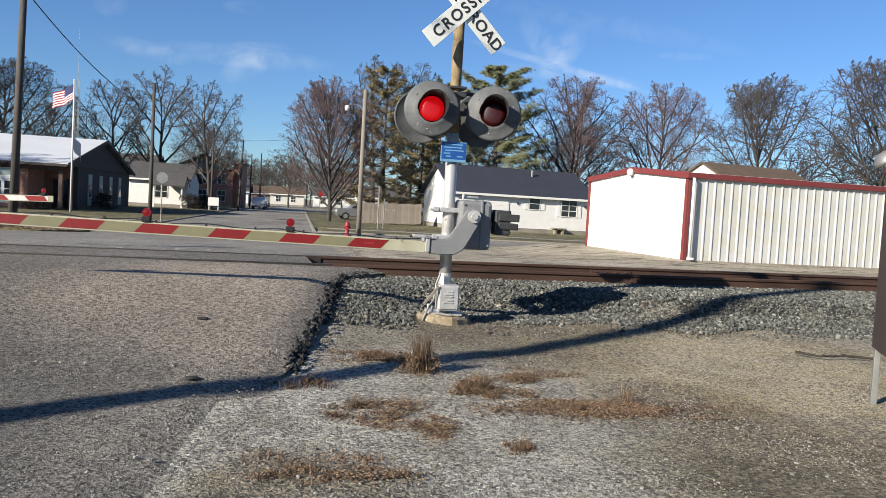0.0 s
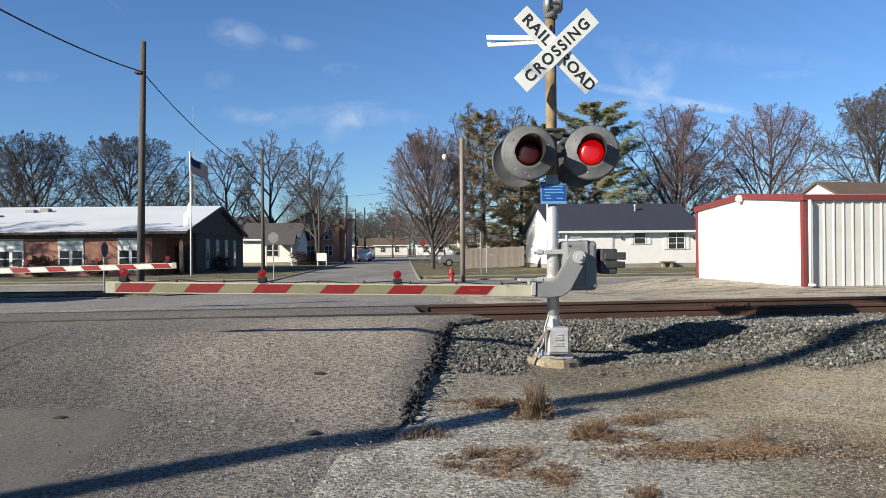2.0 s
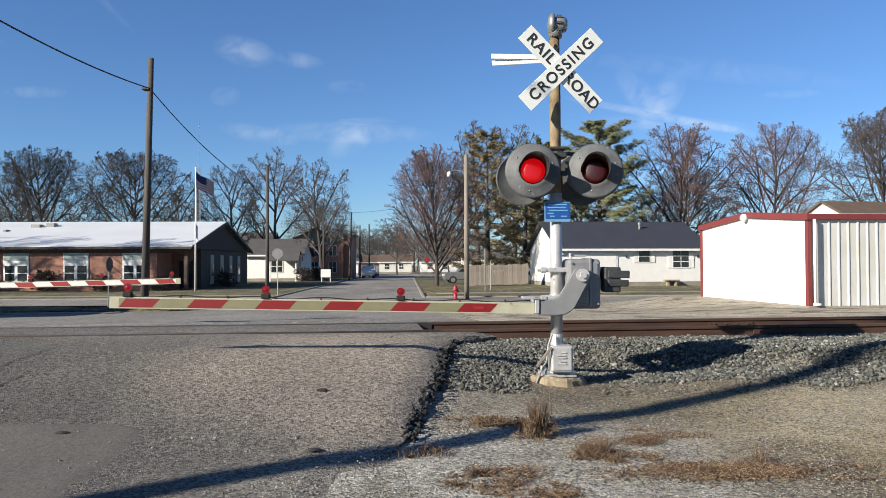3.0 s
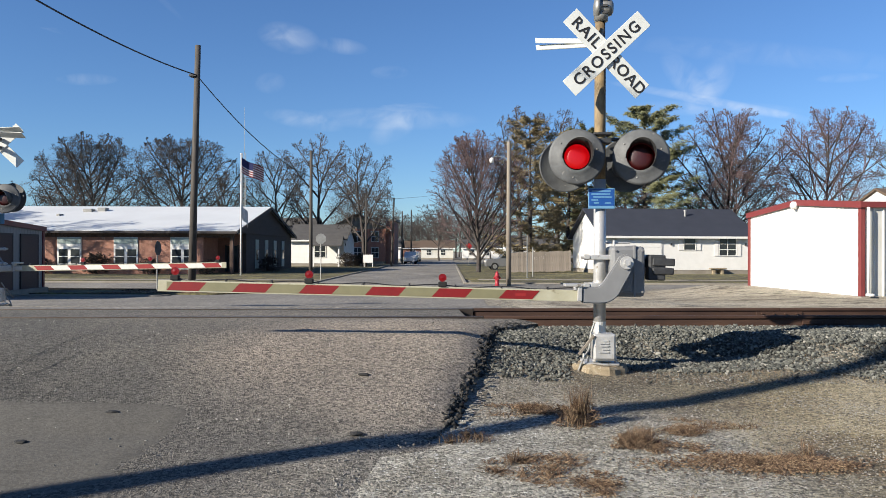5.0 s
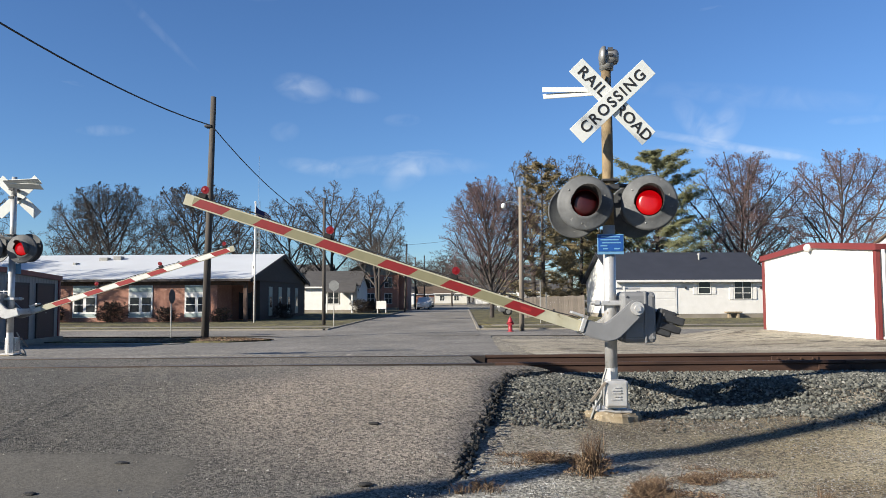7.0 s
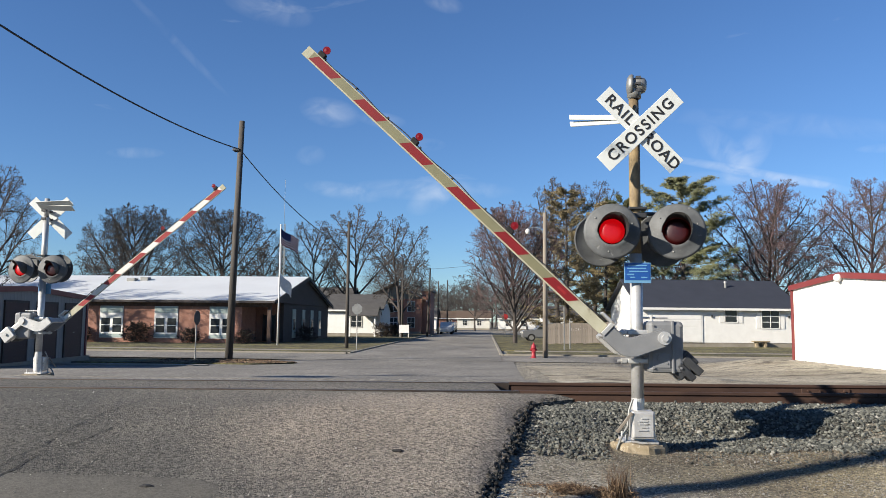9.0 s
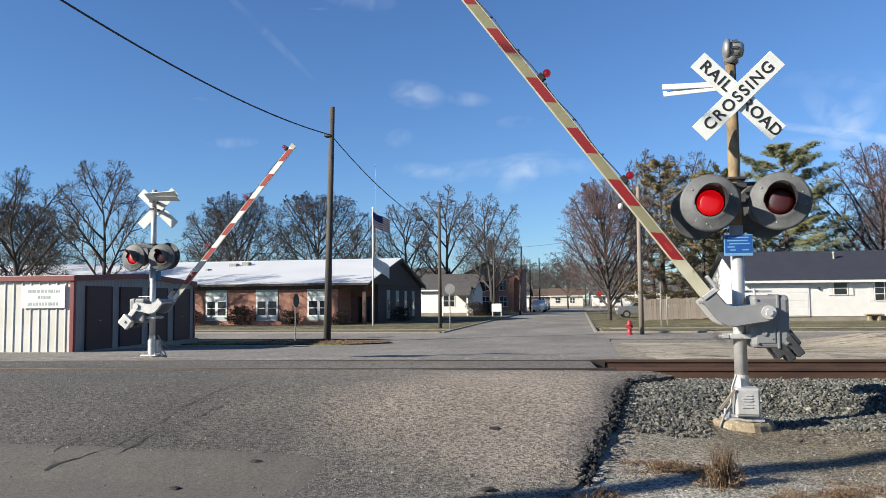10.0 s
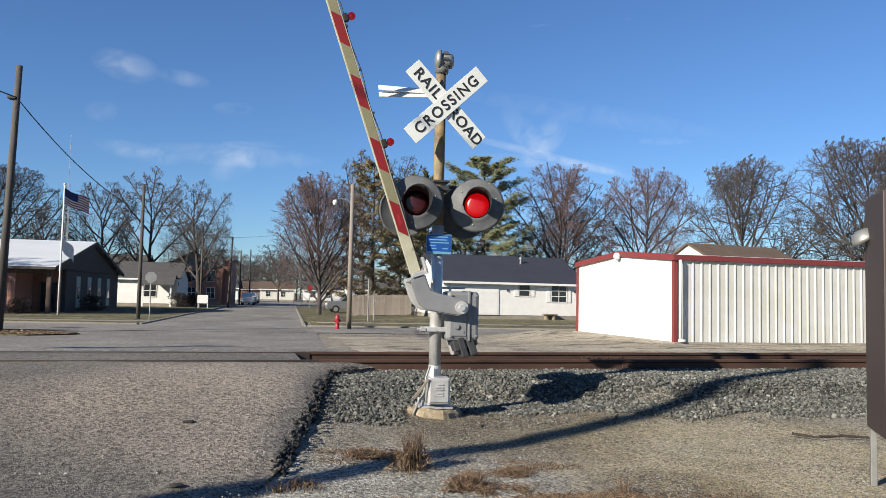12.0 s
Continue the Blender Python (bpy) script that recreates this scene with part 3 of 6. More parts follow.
def make_roads():
    rows = []
    for y in steps(-14, 11.05, 0.09):
        loose = max(1.0, min(5.0, 1 + (7.0 - y) * 2.5))
        ragged = loose * (0.07 * noise.noise((y * 5, 3, 0)) + 0.04 * noise.noise((y * 17, 7, 0)))
        rows.append((y, -30, road_edge(y) + ragged))
    drape("road", rows, edge_road_z, 0.0, "asphalt", label="worn brown-grey asphalt road up to the crossing", category="road", nx=70, skirt=0.34, crowd=3.0)
    rows = [(y, -30, 0.9 + 0.05 * noise.noise((y * 4, 1, 5))) for y in steps(12.95, 36.5, 0.5)]
    rows = [(y, -30 if y < 20 else -30 + (y - 20) * 1.3, b + (y - 13) * 0.02) for y, a, b in rows]
    drape("road_across", rows, road_z, 0.012, "street", label="asphalt road running on beyond the track", category="road", nx=40, skirt=0.05)
    drape("street", [(y, -7.6 + max(0, y - 47) * 0.014, 0.85) for y in steps(36.5, 340, 4)], road_z, 0.02, "street", label="long worn residential street", category="road", nx=8)
    drape("cross_street", [(y, -120, 120) for y in steps(36.6, 43.0, 1.6)], lambda x, y: -0.235, 0.012, "street", label="asphalt side street crossing the main street", category="road", nx=12)
    drape("pale_yard", [(y, 1.6 + 0.2 * noise.noise((y, 9, 0)), 34) for y in steps(15.2, 35.9, 0.7)], ground_z, 0.008, "palegravel", label="pale gravel yard between track and street", category="gravel yard", nx=40)
    # lawns and kerbs
    for a, b, y0, y1 in ((-70, -7.72, 48.0, 110), (1.0, 80, 50.5, 110)):
        drape("lawn", [(y, a, b) for y in steps(y0, y1, 6)], lambda x, y: -0.2, 0.012, "lawn", label="short winter lawn, tan and green", category="lawn", nx=16, skirt=0.1)
    drape("verge", [(y, -70, -7.9) for y in steps(43.3, 46.4, 1.3)], lambda x, y: -0.2, 0.014, "lawn", label="narrow grass verge along the side street", category="grass verge", nx=16, skirt=0.1)
    drape("verge", [(y, 1.35, 70) for y in steps(43.4, 48.2, 1.5)], lambda x, y: -0.2, 0.014, "lawn", label="narrow grass verge along the side street", category="grass verge", nx=16, skirt=0.1)
    drape("pavement", [(y, -70, -7.8) for y in (46.5, 47.8)], lambda x, y: -0.2, 0.02, "concrete", label="pale concrete pavement along the lawn", category="pavement", nx=30, skirt=0.1)
    drape("pavement", [(y, 1.9, 70) for y in (48.5, 49.8)], lambda x, y: -0.2, 0.02, "concrete", label="pale concrete pavement along the lawn", category="pavement", nx=30, skirt=0.1)
    for x0, x1, y0, y1 in ((-70, -7.8, 43.1, 43.28), (1.05, 70, 43.2, 43.38), (-7.75, -7.57, 43.3, 110), (0.84, 1.02, 43.4, 110)):
        bm = B()
        box(bm, x0, y0, -0.35, x1, y1, -0.15, 0.02)
        tagged(link_mesh("kerb", bm, "concrete"), "weathered concrete kerb", "kerb", "kerbs", "structure")
    # corner island by the utility pole
    drape("island", [(y, -20 + 0.4 * abs(y - 31.5), -7.9 - 0.75 * abs(y - 32.2)) for y in steps(30.4, 34.4, 0.4)], road_z, 0.06, "lawn", label="grassy corner with stones beside the road", category="grass corner", nx=24, skirt=0.1)
    drape("pavement", [(y, -17.5, -10.4 - 0.6 * abs(y - 28.7)) for y in steps(28.1, 29.3, 0.3)], road_z, 0.05, "concrete", label="pale concrete walk beside the road corner", category="pavement", nx=30, skirt=0.1)
    # smooth darker resurfacing with a worn outline
    drape("road_patch", [(y, -12.0, patch_reach(y)) for y in steps(4.6, 7.0, 0.06)], patch_z, 0.005, "patch", label="smooth dark patch in the worn asphalt", category="road patch", nx=60, crowd=2.5)
    bm = B()
    main = [(-4.70, 6.19), (-4.63, 6.47), (-4.50, 6.70), (-4.43, 7.26), (-4.39, 7.85), (-4.38, 8.54), (-4.30, 9.06), (-4.24, 10.18)]
    lines = [main, [(-4.29, 6.60), (-4.26, 7.29), (-4.08, 7.65), (-3.98, 8.25)], [(-5.0, 6.65), (-4.93, 7.06)], [(-4.66, 6.44), (-4.42, 6.45), (-4.25, 6.42)]]
    for (x0, y0), (x1, y1) in [pair for line in lines for pair in zip(line, line[1:])]:
        for k in range(7):
            a, b = k / 7, (k + 1) / 7
            xa, ya, xb, yb = x0 + (x1 - x0) * a, y0 + (y1 - y0) * a, x0 + (x1 - x0) * b, y0 + (y1 - y0) * b
            w = max(0.002, 0.006 + (0.020 if ya < 6.5 and xa < -4.45 else 0.0) + 0.008 * noise.noise((xa * 9, ya * 9, 0)))
            ja, jb = (0.07 * noise.noise((p * 4, q * 4, 2)) for p, q in ((xa, ya), (xb, yb)))
            vs = [bm.verts.new((px + s * w + j, py, edge_road_z(px, py) + 0.009)) for px, py, s, j in ((xa, ya, -1, ja), (xa, ya, 1, ja), (xb, yb, 1, jb), (xb, yb, -1, jb))]
            bm.faces.new(vs)
    tagged(link_mesh("road_crack", bm, "tar"), "dark crack running through the asphalt", "crack", "", "structure")


RAILS = (11.2, 12.7)


def make_track():
    track = thing("railway_track", "rusty railway track on dark stone ballast", "railway track", pose(0, 0, 0, 0, 0, TURN))
    prof = [(-0.07, 0.0), (0.07, 0.0), (0.07, 0.015), (0.012, 0.04), (0.012, 0.125), (0.036, 0.14), (0.036, 0.172), (0.028, 0.18), (-0.028, 0.18), (-0.036, 0.172), (-0.036, 0.14), (-0.012, 0.125), (-0.012, 0.04), (-0.07, 0.015)]
    for v in RAILS:
        x = 1.25
        while x < 120:
            ln = 11.9 if x > 3 else 5.2
            bm = B()
            vs = []
            for xx in (x, x + ln):
                vs.append([bm.verts.new((xx, v + dy, 0.475 + dz)) for dy, dz in prof])
            n = len(prof)
            for k in range(n):
                bm.faces.new((vs[0][k], vs[0][(k + 1) % n], vs[1][(k + 1) % n], vs[1][k]))
            bm.faces.new(vs[0]), bm.faces.new(vs[1][::-1])
            part("rail", bm, "rust", track)
            bm = B()
            box(bm, x + ln - 0.4, v - 0.034, 0.475 + 0.05, x + ln + 0.4, v - 0.014, 0.475 + 0.12, 0.004)
            for k in range(4):
                tube(bm, (x + ln - 0.3 + 0.2 * k, v - 0.06, 0.56), (x + ln - 0.3 + 0.2 * k, v - 0.03, 0.56), 0.016, seg=6)
            part("joint_bar", bm, "rust", track)
            x += ln + 0.008
        # rails sunk in the crossing
        bm = B()
        box(bm, -30, v - 0.035, 0.5, 1.24, v + 0.035, 0.652, 0.004)
        part("crossing_rail", bm, "railtop", track, "worn steel rail head flush with the road")
        bm = B()
        box(bm, -30, v + 0.045, 0.5, 1.1, v + 0.11, 0.6355)
        part("flangeway", bm, "tar", track)
    bm = B()
    box(bm, -30, RAILS[0] + 0.12, 0.3, 1.0, RAILS[1] - 0.05, 0.640, 0.01)
    part("crossing_panel", bm, "asphalt", track, "asphalt panel between the rails")
    bm = B()
    box(bm, -30, RAILS[1] + 0.12, 0.3, 1.0, RAILS[1] + 0.75, 0.640, 0.01)
    part("crossing_panel", bm, "street", track)
    bm = B()
    box(bm, 0, 0, 0, 0.23, 2.6, 0.16, 0.01)
    first = part("tie", bm, "tie", track)
    first.location = (1.4, 10.65, 0.325)
    for k in range(1, 60):
        o = new("tie", first.data)
        o.parent = track
        o.location = (1.4 + 0.53 * k, 10.65 + random.uniform(-0.05, 0.05), 0.325 + random.uniform(-0.006, 0.006))
    return track


make_ground(), make_roads(), make_track()
for x_from, x_to, cells in ((0.62, 14.0, 90), (14.0, 60.0, 24)):
    drape("ballast_bed", [(y, max(x_from, road_edge(y) + 0.04) + (0.05 * noise.noise((y * 6, 2, 2)) if x_from < 1 else 0.0), x_to) for y in steps(9.35, 16.0, 0.1)], ground_z, 0.004, "ballastbed", label="dark stone bed under the track", category="ballast bed", nx=cells)


# ---- crossing signals ----
def text_mesh(name, body, size, m, material, parent, spread=1.0):
    cu = bpy.data.curves.new(name, "FONT")
    cu.body, cu.size, cu.align_x, cu.align_y, cu.space_character, cu.extrude, cu.offset = body, size, "CENTER", "CENTER", spread, 0.002, 0.0026
    tmp = bpy.data.objects.new(name, cu)
    scene.collection.objects.link(tmp)
    bpy.context.view_layer.update()
    me = bpy.data.meshes.new_from_object(tmp.evaluated_get(bpy.context.evaluated_depsgraph_get()))
    bpy.data.objects.remove(tmp)
    bpy.data.curves.remove(cu)
    me.transform(m)
    me.materials.clear()
    me.materials.append(M[material])
    ob = new(name, me)
    ob.parent = parent
    return ob


HUB = Vector((0.245, -0.27, 1.20))        # the gate's pivot in the signal's space


def signal_lamp(sig, where, facing, tip):
    """A flashing lamp: round backing, hood, housing, lens and the lit insert behind the lens."""
    m = Matrix.Translation(where) @ pose(0, 0, 0, 0, 0, facing) @ pose(0, 0, 0, 90 + tip)
    bm = B()
    lathe(bm, [(0.16, 0.0), (0.20, 0.0), (0.205, -0.006), (0.30, -0.006), (0.327, -0.020), (0.327, -0.040), (0.308, -0.028), (0.16, -0.021)], m, 36)
    lamp = part("signal_lamp", bm, "black", sig, "round black signal lamp with hood", True)
    bm = B()
    lathe(bm, [(0.0, -0.2), (0.10, -0.19), (0.16, -0.13), (0.175, -0.02), (0.16, -0.005)], m, 28)
    part("housing", bm, "black", lamp, smooth=True)
    bm = B()
    lathe(bm, [(0.0, -0.010), (0.10, -0.014), (0.152, -0.03), (0.152, -0.05), (0.0, -0.05)], m, 28)
    part("lens", bm, "lens", lamp, "dark red glass lens", True)
    # hood: an open tunnel cut back below, with a matt black lining
    for name, radii, mt in (("hood", ((0.166, 0.0), (0.174, 1.0), (0.169, 1.0), (0.161, 0.0)), "black"), ("lining", ((0.160, 0.0), (0.168, 0.995), (0.166, 0.995), (0.158, 0.0)), "hoodin")):
        bm = B()
        seg = 40
        rows = []
        for k in range(seg + 1):
            a = radians(-40 + 225 * k / seg)
            ln = 0.04 + 0.30 * max(0.0, math.cos(a - radians(48))) ** 0.55
            rows.append([bm.verts.new(m @ Vector((r * math.cos(a), r * math.sin(a), ln * h))) for r, h in radii])
        for a, b in zip(rows, rows[1:]):
            for k in range(4):
                bm.faces.new((a[k], b[k], b[(k + 1) % 4], a[(k + 1) % 4]))
        bm.faces.new(rows[0]), bm.faces.new(rows[-1][::-1])
        bmesh.ops.recalc_face_normals(bm, faces=bm.faces[:])
        part(name, bm, mt, lamp, "matt black hood lining" if name == "lining" else "", True)
    for a in (20, 140, 260):
        bm = B()
        c = Vector((0.245 * math.cos(radians(a)), 0.245 * math.sin(radians(a)), -0.004))
        lathe(bm, [(0.0, 0.008), (0.008, 0.006), (0.011, -0.002)], m @ Matrix.Translation(c), 8)
        part("screw", bm, "galv", lamp)
    bm = B()
    lathe(bm, [(0.0, 0.006), (0.09, 0.002), (0.146, -0.012), (0.146, -0.02), (0.0, -0.02)], Matrix(), 28)
    lit = part("lit_insert", bm, "lamp", lamp, "glowing red lamp insert", True)
    lit.matrix_basis = m @ Matrix.Translation((0, 0, -0.07))
    return lit, m


def blade(name, sig, m, words):
    bm = B()
    box(bm, -0.61, -0.006, -0.114, 0.61, 0.006, 0.114, 0.003, m)
    b = part(name, bm, "sign", sig, "white crossing sign blade with black letters")
    for word, x, size, spread in words:
        text_mesh("lettering", word, size, m @ Matrix.Translation((x, -0.0085, -0.003)) @ pose(0, 0, 0, 90), "letters", b, spread)
    return b


def crossing_signal():
    sig = thing("crossing_signal", "silver railroad crossing signal with gate on a concrete base", "crossing signal", group="crossing signals")
    bm = B()
    lathe(bm, [(0.0, 0.0), (0.31, 0.0), (0.34, -0.03), (0.38, -0.20), (0.40, -0.5)], Matrix.Translation((0.0, 0, 0)), 9)
    for v in bm.verts:
        v.co += Vector((noise.noise(v.co * 5), noise.noise(v.co * 5 + Vector((9, 0, 0))), noise.noise(v.co * 4 + Vector((0, 9, 0))))) * 0.05
    bmesh.ops.subdivide_edges(bm, edges=bm.edges[:], cuts=2, use_grid_fill=True)
    for v in bm.verts:
        v.co += Vector((noise.noise(v.co * 14), noise.noise(v.co * 14 + Vector((9, 0, 0))), noise.noise(v.co * 14 + Vector((0, 9, 0))))) * 0.018
    part("footing", bm, "oldconcrete", sig, "crumbling yellowish concrete footing")
    bm = B()
    box(bm, -0.20, -0.18, 0.0, 0.20, 0.18, 0.035, 0.008)
    for sx in (-0.16, 0.16):
        for sy in (-0.14, 0.14):
            tube(bm, (sx, sy, 0.03), (sx, sy, 0.10), 0.016, seg=6)
    part("base_plate", bm, "silver", sig)
    bm = B()
    tube(bm, (0, 0, 0.03), (0, 0, 0.5), 0.085, 0.075, 18)
    box(bm, -0.115, -0.24, 0.065, 0.145, -0.04, 0.375, 0.02)
    jb = part("junction_box", bm, "silver", sig, "cast silver junction box at the foot")
    bm = B()
    box(bm, -0.095, -0.252, 0.09, 0.125, -0.24, 0.35, 0.005)
    for z in (0.16, 0.19, 0.23, 0.26, 0.29):
        box(bm, -0.03 + 0.02 * math.sin(z * 70), -0.262, z, 0.06, -0.25, z + 0.012)
    part("cover", bm, "silver", jb)
    for z0, z1, r, mt in ((0.45, 2.18, 0.072, "silver"), (2.18, 3.62, 0.066, "rustpole"), (3.62, 4.05, 0.058, "rustpole")):
        bm = B()
        tube(bm, (0, 0, z0), (0, 0, z1), r, r, 22)
        part("mast", bm, mt, sig, "rust-stained upper mast pipe" if mt == "rustpole" else "silver mast pipe", True)
    # bell on top
    bm = B()
    tube(bm, (0, 0, 4.05), (0, 0, 4.10), 0.07, 0.05, 14)
    mm = Matrix.Translation((0.02, -0.02, 4.21)) @ pose(0, 0, 0, 0, -88, -10)
    lathe(bm, [(0.0, -0.13), (0.05, -0.13), (0.085, -0.11), (0.098, -0.07), (0.10, 0.0), (0.09, 0.02), (0.13, 0.025), (0.138, 0.045), (0.128, 0.075), (0.085, 0.10), (0.0, 0.11)], mm, 26)
    tube(bm, (0.0, -0.02, 4.06), (0.02, -0.03, 4.2), 0.085, 0.075, 14)
    bell = part("bell", bm, "galv", sig, "silver warning bell", True)
    for a in range(0, 360, 45):
        bm = B()
        c = Vector((0.106 * math.cos(radians(a)), 0.106 * math.sin(radians(a)), -0.03))
        box(bm, c.x - 0.014, c.y - 0.014, -0.06, c.x + 0.014, c.y + 0.014, 0.0, 0, mm)
        part("bell_lug", bm, "darkcast", bell)
    # crossbuck
    c = Matrix.Translation((0.03, -0.235, 3.62)) @ pose(0, 0, 0, 0, 0, 6)
    blade("sign_blade", sig, c @ pose(0, 0.02, 0, 0, 45), [("RAIL", -0.335, 0.185, 1.15), ("ROAD", 0.35, 0.185, 1.05)])
    blade("sign_blade", sig, c @ pose(0, 0.0, 0, 0, -43.5), [("CROSSING", 0.0, 0.182, 1.23)])
    bm = B()
    box(bm, -0.03, -0.225, 3.55, 0.09, 0.08, 3.60, 0.006)
    box(bm, -0.03, -0.20, 3.74, 0.09, 0.08, 3.79, 0.006)
    part("sign_clamp", bm, "darkcast", sig)
    for dz, tilt, y in ((0.045, 1.5, 0.12), (-0.015, -2.5, 0.03)):
        bm = B()
        box(bm, -0.74, -0.1, -0.006, 0.1, 0.1, 0.006, 0.003, Matrix.Translation((0.0, y + 0.1, 3.84 + dz)) @ pose(0, 0, 0, 30, tilt, -4))
        part("folded_blade", bm, "sign", sig, "folded white sign blade seen edge on")
    # lamp crossarm and lamps
    bm = B()
    tube(bm, (-0.36, 0.03, 2.66), (0.42, 0.03, 2.66), 0.024, seg=12)
    box(bm, -0.10, -0.10, 2.60, 0.12, 0.11, 2.66, 0.01)
    box(bm, -0.09, -0.10, 2.70, 0.12, 0.11, 2.73, 0.008)
    for sx in (-0.34, 0.40):
        tube(bm, (sx, 0.03, 2.70), (sx, 0.03, 2.42), 0.035, seg=10)
    part("crossarm", bm, "darkcast", sig)
    lits = []
    for x, y, z, f in ((-0.305, -0.20, 2.43, -6), (0.435, -0.20, 2.43, -14), (-0.37, 0.28, 2.38, 186), (0.37, 0.28, 2.38, 174)):
        lits.append(signal_lamp(sig, (x, y, z), f, -3))
    # blue notice
    bm = B()
    box(bm, -0.155, -0.10, 1.83, 0.155, -0.094, 2.07, 0.004)
    notice = part("notice", bm, "bluepale", sig, "small blue notice plate")
    bm = B()
    box(bm, -0.145, -0.1035, 1.865, 0.145, -0.101, 2.06, 0.001)
    part("notice_field", bm, "blue", notice)
    bm = B()
    for k, (a, b) in enumerate(((-0.11, 0.11), (-0.12, 0.10), (-0.10, 0.12), (-0.12, -0.04), (-0.09, -0.03), (0.04, 0.11))):
        z = (2.03, 1.995, 1.96, 1.925, 1.89, 1.89)[k]
        box(bm, a, -0.106, z, b, -0.104, z + 0.014)
    part("notice_bar", bm, "bluepale", notice)
    # gate mechanism
    bm = B()
    box(bm, 0.10, -0.17, 0.80, 0.50, 0.20, 1.39, 0.045)
    mech = part("mechanism", bm, "greypaint", sig, "grey gate mechanism case")
    bm = B()
    box(bm, 0.36, -0.185, 0.80, 0.385, 0.21, 1.40, 0.004)
    box(bm, 0.14, -0.182, 0.86, 0.34, -0.168, 1.02, 0.006)
    tube(bm, (0.22, -0.2, 0.97), (0.22, -0.16, 0.97), 0.03, seg=12)
    for x, z in ((0.15, 1.34), (0.46, 1.34), (0.15, 0.86), (0.46, 0.86), (0.30, 0.91)):
        tube(bm, (x, -0.19, z), (x, -0.165, z), 0.014, seg=6)
    part("case_rib", bm, "greypaint", mech)
    for z in (0.93, 1.26):
        bm = B()
        box(bm, -0.13, -0.11, z - 0.03, 0.14, 0.10, z + 0.03, 0.012)
        tube(bm, (-0.24, -0.09, z), (0.02, -0.09, z), 0.018, seg=8)
        tube(bm, (-0.20, -0.09, z), (-0.14, -0.09, z), 0.034, seg=6)
        part("mast_clamp", bm, "silver", mech)
    bm = B()
    tube(bm, (0.05, 0.02, 1.43), (0.36, 0.02, 1.43), 0.012, seg=8)
    tube(bm, (0.17, 0.0, 1.38), (0.17, 0.0, 1.46), 0.016, seg=8)
    part("bracket_rod", bm, "silver", mech)
    bm = B()
    pts = [(-0.08, -0.12, 0.50), (-0.13, -0.16, 0.38), (-0.15, -0.17, 0.2), (-0.24, -0.2, 0.05), (-0.3, -0.2, -0.1)]
    for a, b in zip(pts, pts[1:]):
        tube(bm, a, b, 0.013, seg=8)
    part("conduit", bm, "galv", sig, "bent grey conduit")
    bm = B()
    box(bm, -0.30, -0.27, -0.02, -0.27, -0.24, 0.26, 0.003, Matrix.Translation((-0.05, 0, -0.02)) @ pose(0, 0, 0, 0, 38))
    part("stake", bm, "palepole", sig, "leaning wooden stake")
    # the moving gate, about the hub
    bm = B()
    out = [(0.07, 0.075), (0.0, 0.105), (-0.075, 0.07), (-0.10, 0.02), (-0.255, -0.235), (-0.295, -0.275), (-0.34, -0.29), (-0.50, -0.295), (-0.50, -0.475), (-0.30, -0.475), (-0.20, -0.465), (-0.12, -0.42), (-0.075, -0.37), (0.085, -0.06), (0.10, 0.02)]
    prism(bm, out, -0.045, 0.05)
    bmesh.ops.bevel(bm, geom=bm.edges[:], offset=0.012, segments=2, affect="EDGES")
    gate = part("gate", bm, "greypaint", sig, "raised and lowered gate lever with striped boom")
    gate.location = HUB
    bm = B()
    tube(bm, (0, -0.075, 0), (0, 0.12, 0), 0.075, seg=22)
    tube(bm, (0, -0.10, 0), (0, -0.07, 0), 0.04, seg=6)
    part("hub", bm, "silver", gate)
    bm = B()
    box(bm, -0.715, 0.016, -0.44, -0.49, 0.035, -0.35, 0.004)
    box(bm, -0.70, -0.08, -0.285, -0.50, 0.08, -0.255, 0.006)
    box(bm, -0.55, -0.06, -0.45, -0.50, 0.06, -0.26, 0.006)
    part("boom_bracket", bm, "silver", gate)
    bm = B()
    prism(bm, out, 0.50, 0.58)
    bmesh.ops.bevel(bm, geom=bm.edges[:], offset=0.012, segments=2, affect="EDGES")
    part("rear_lever", bm, "silver", gate, "silver lever on the far side of the case")
    bm = B()
    tube(bm, (0, 0.45, 0), (0, 0.62, 0), 0.07, seg=20)
    part("shaft", bm, "silver", gate)
    bm = B()
    box(bm, -0.50, 0.02, -0.45, -0.46, 0.56, -0.32, 0.008)
    part("crossbar", bm, "silver", gate)
    bm = B()
    box(bm, 0.30, 0.12, -0.20, 0.50, 0.30, 0.10, 0.02)
    box(bm, 0.34, 0.10, -0.03, 0.60, 0.34, 0.06, 0.012)
    box(bm, 0.34, 0.10, -0.13, 0.59, 0.34, -0.05, 0.012)
    box(bm, 0.02, 0.30, -0.05, 0.35, 0.34, 0.05, 0.01)
    part("counterweight", bm, "darkcast", gate, "dark counterweight blocks")
    bm = B()
    box(bm, 0.31, 0.53, -0.17, 0.58, 0.64, 0.10, 0.012)
    tube(bm, (0.445, 0.52, -0.03), (0.445, 0.67, -0.03), 0.03, seg=8)
    box(bm, -0.02, 0.50, -0.06, 0.34, 0.56, 0.05, 0.012)
    part("counterweight", bm, "silver", gate)
    # boom
    zc, z0, z1 = -0.395, -0.461, -0.329
    bm = B()
    box(bm, -5.385, -0.015, z0, -0.55, 0.015, z1, 0.004)
    boom = part("boom", bm, "cream", gate, "cream boom with red and khaki stripes")
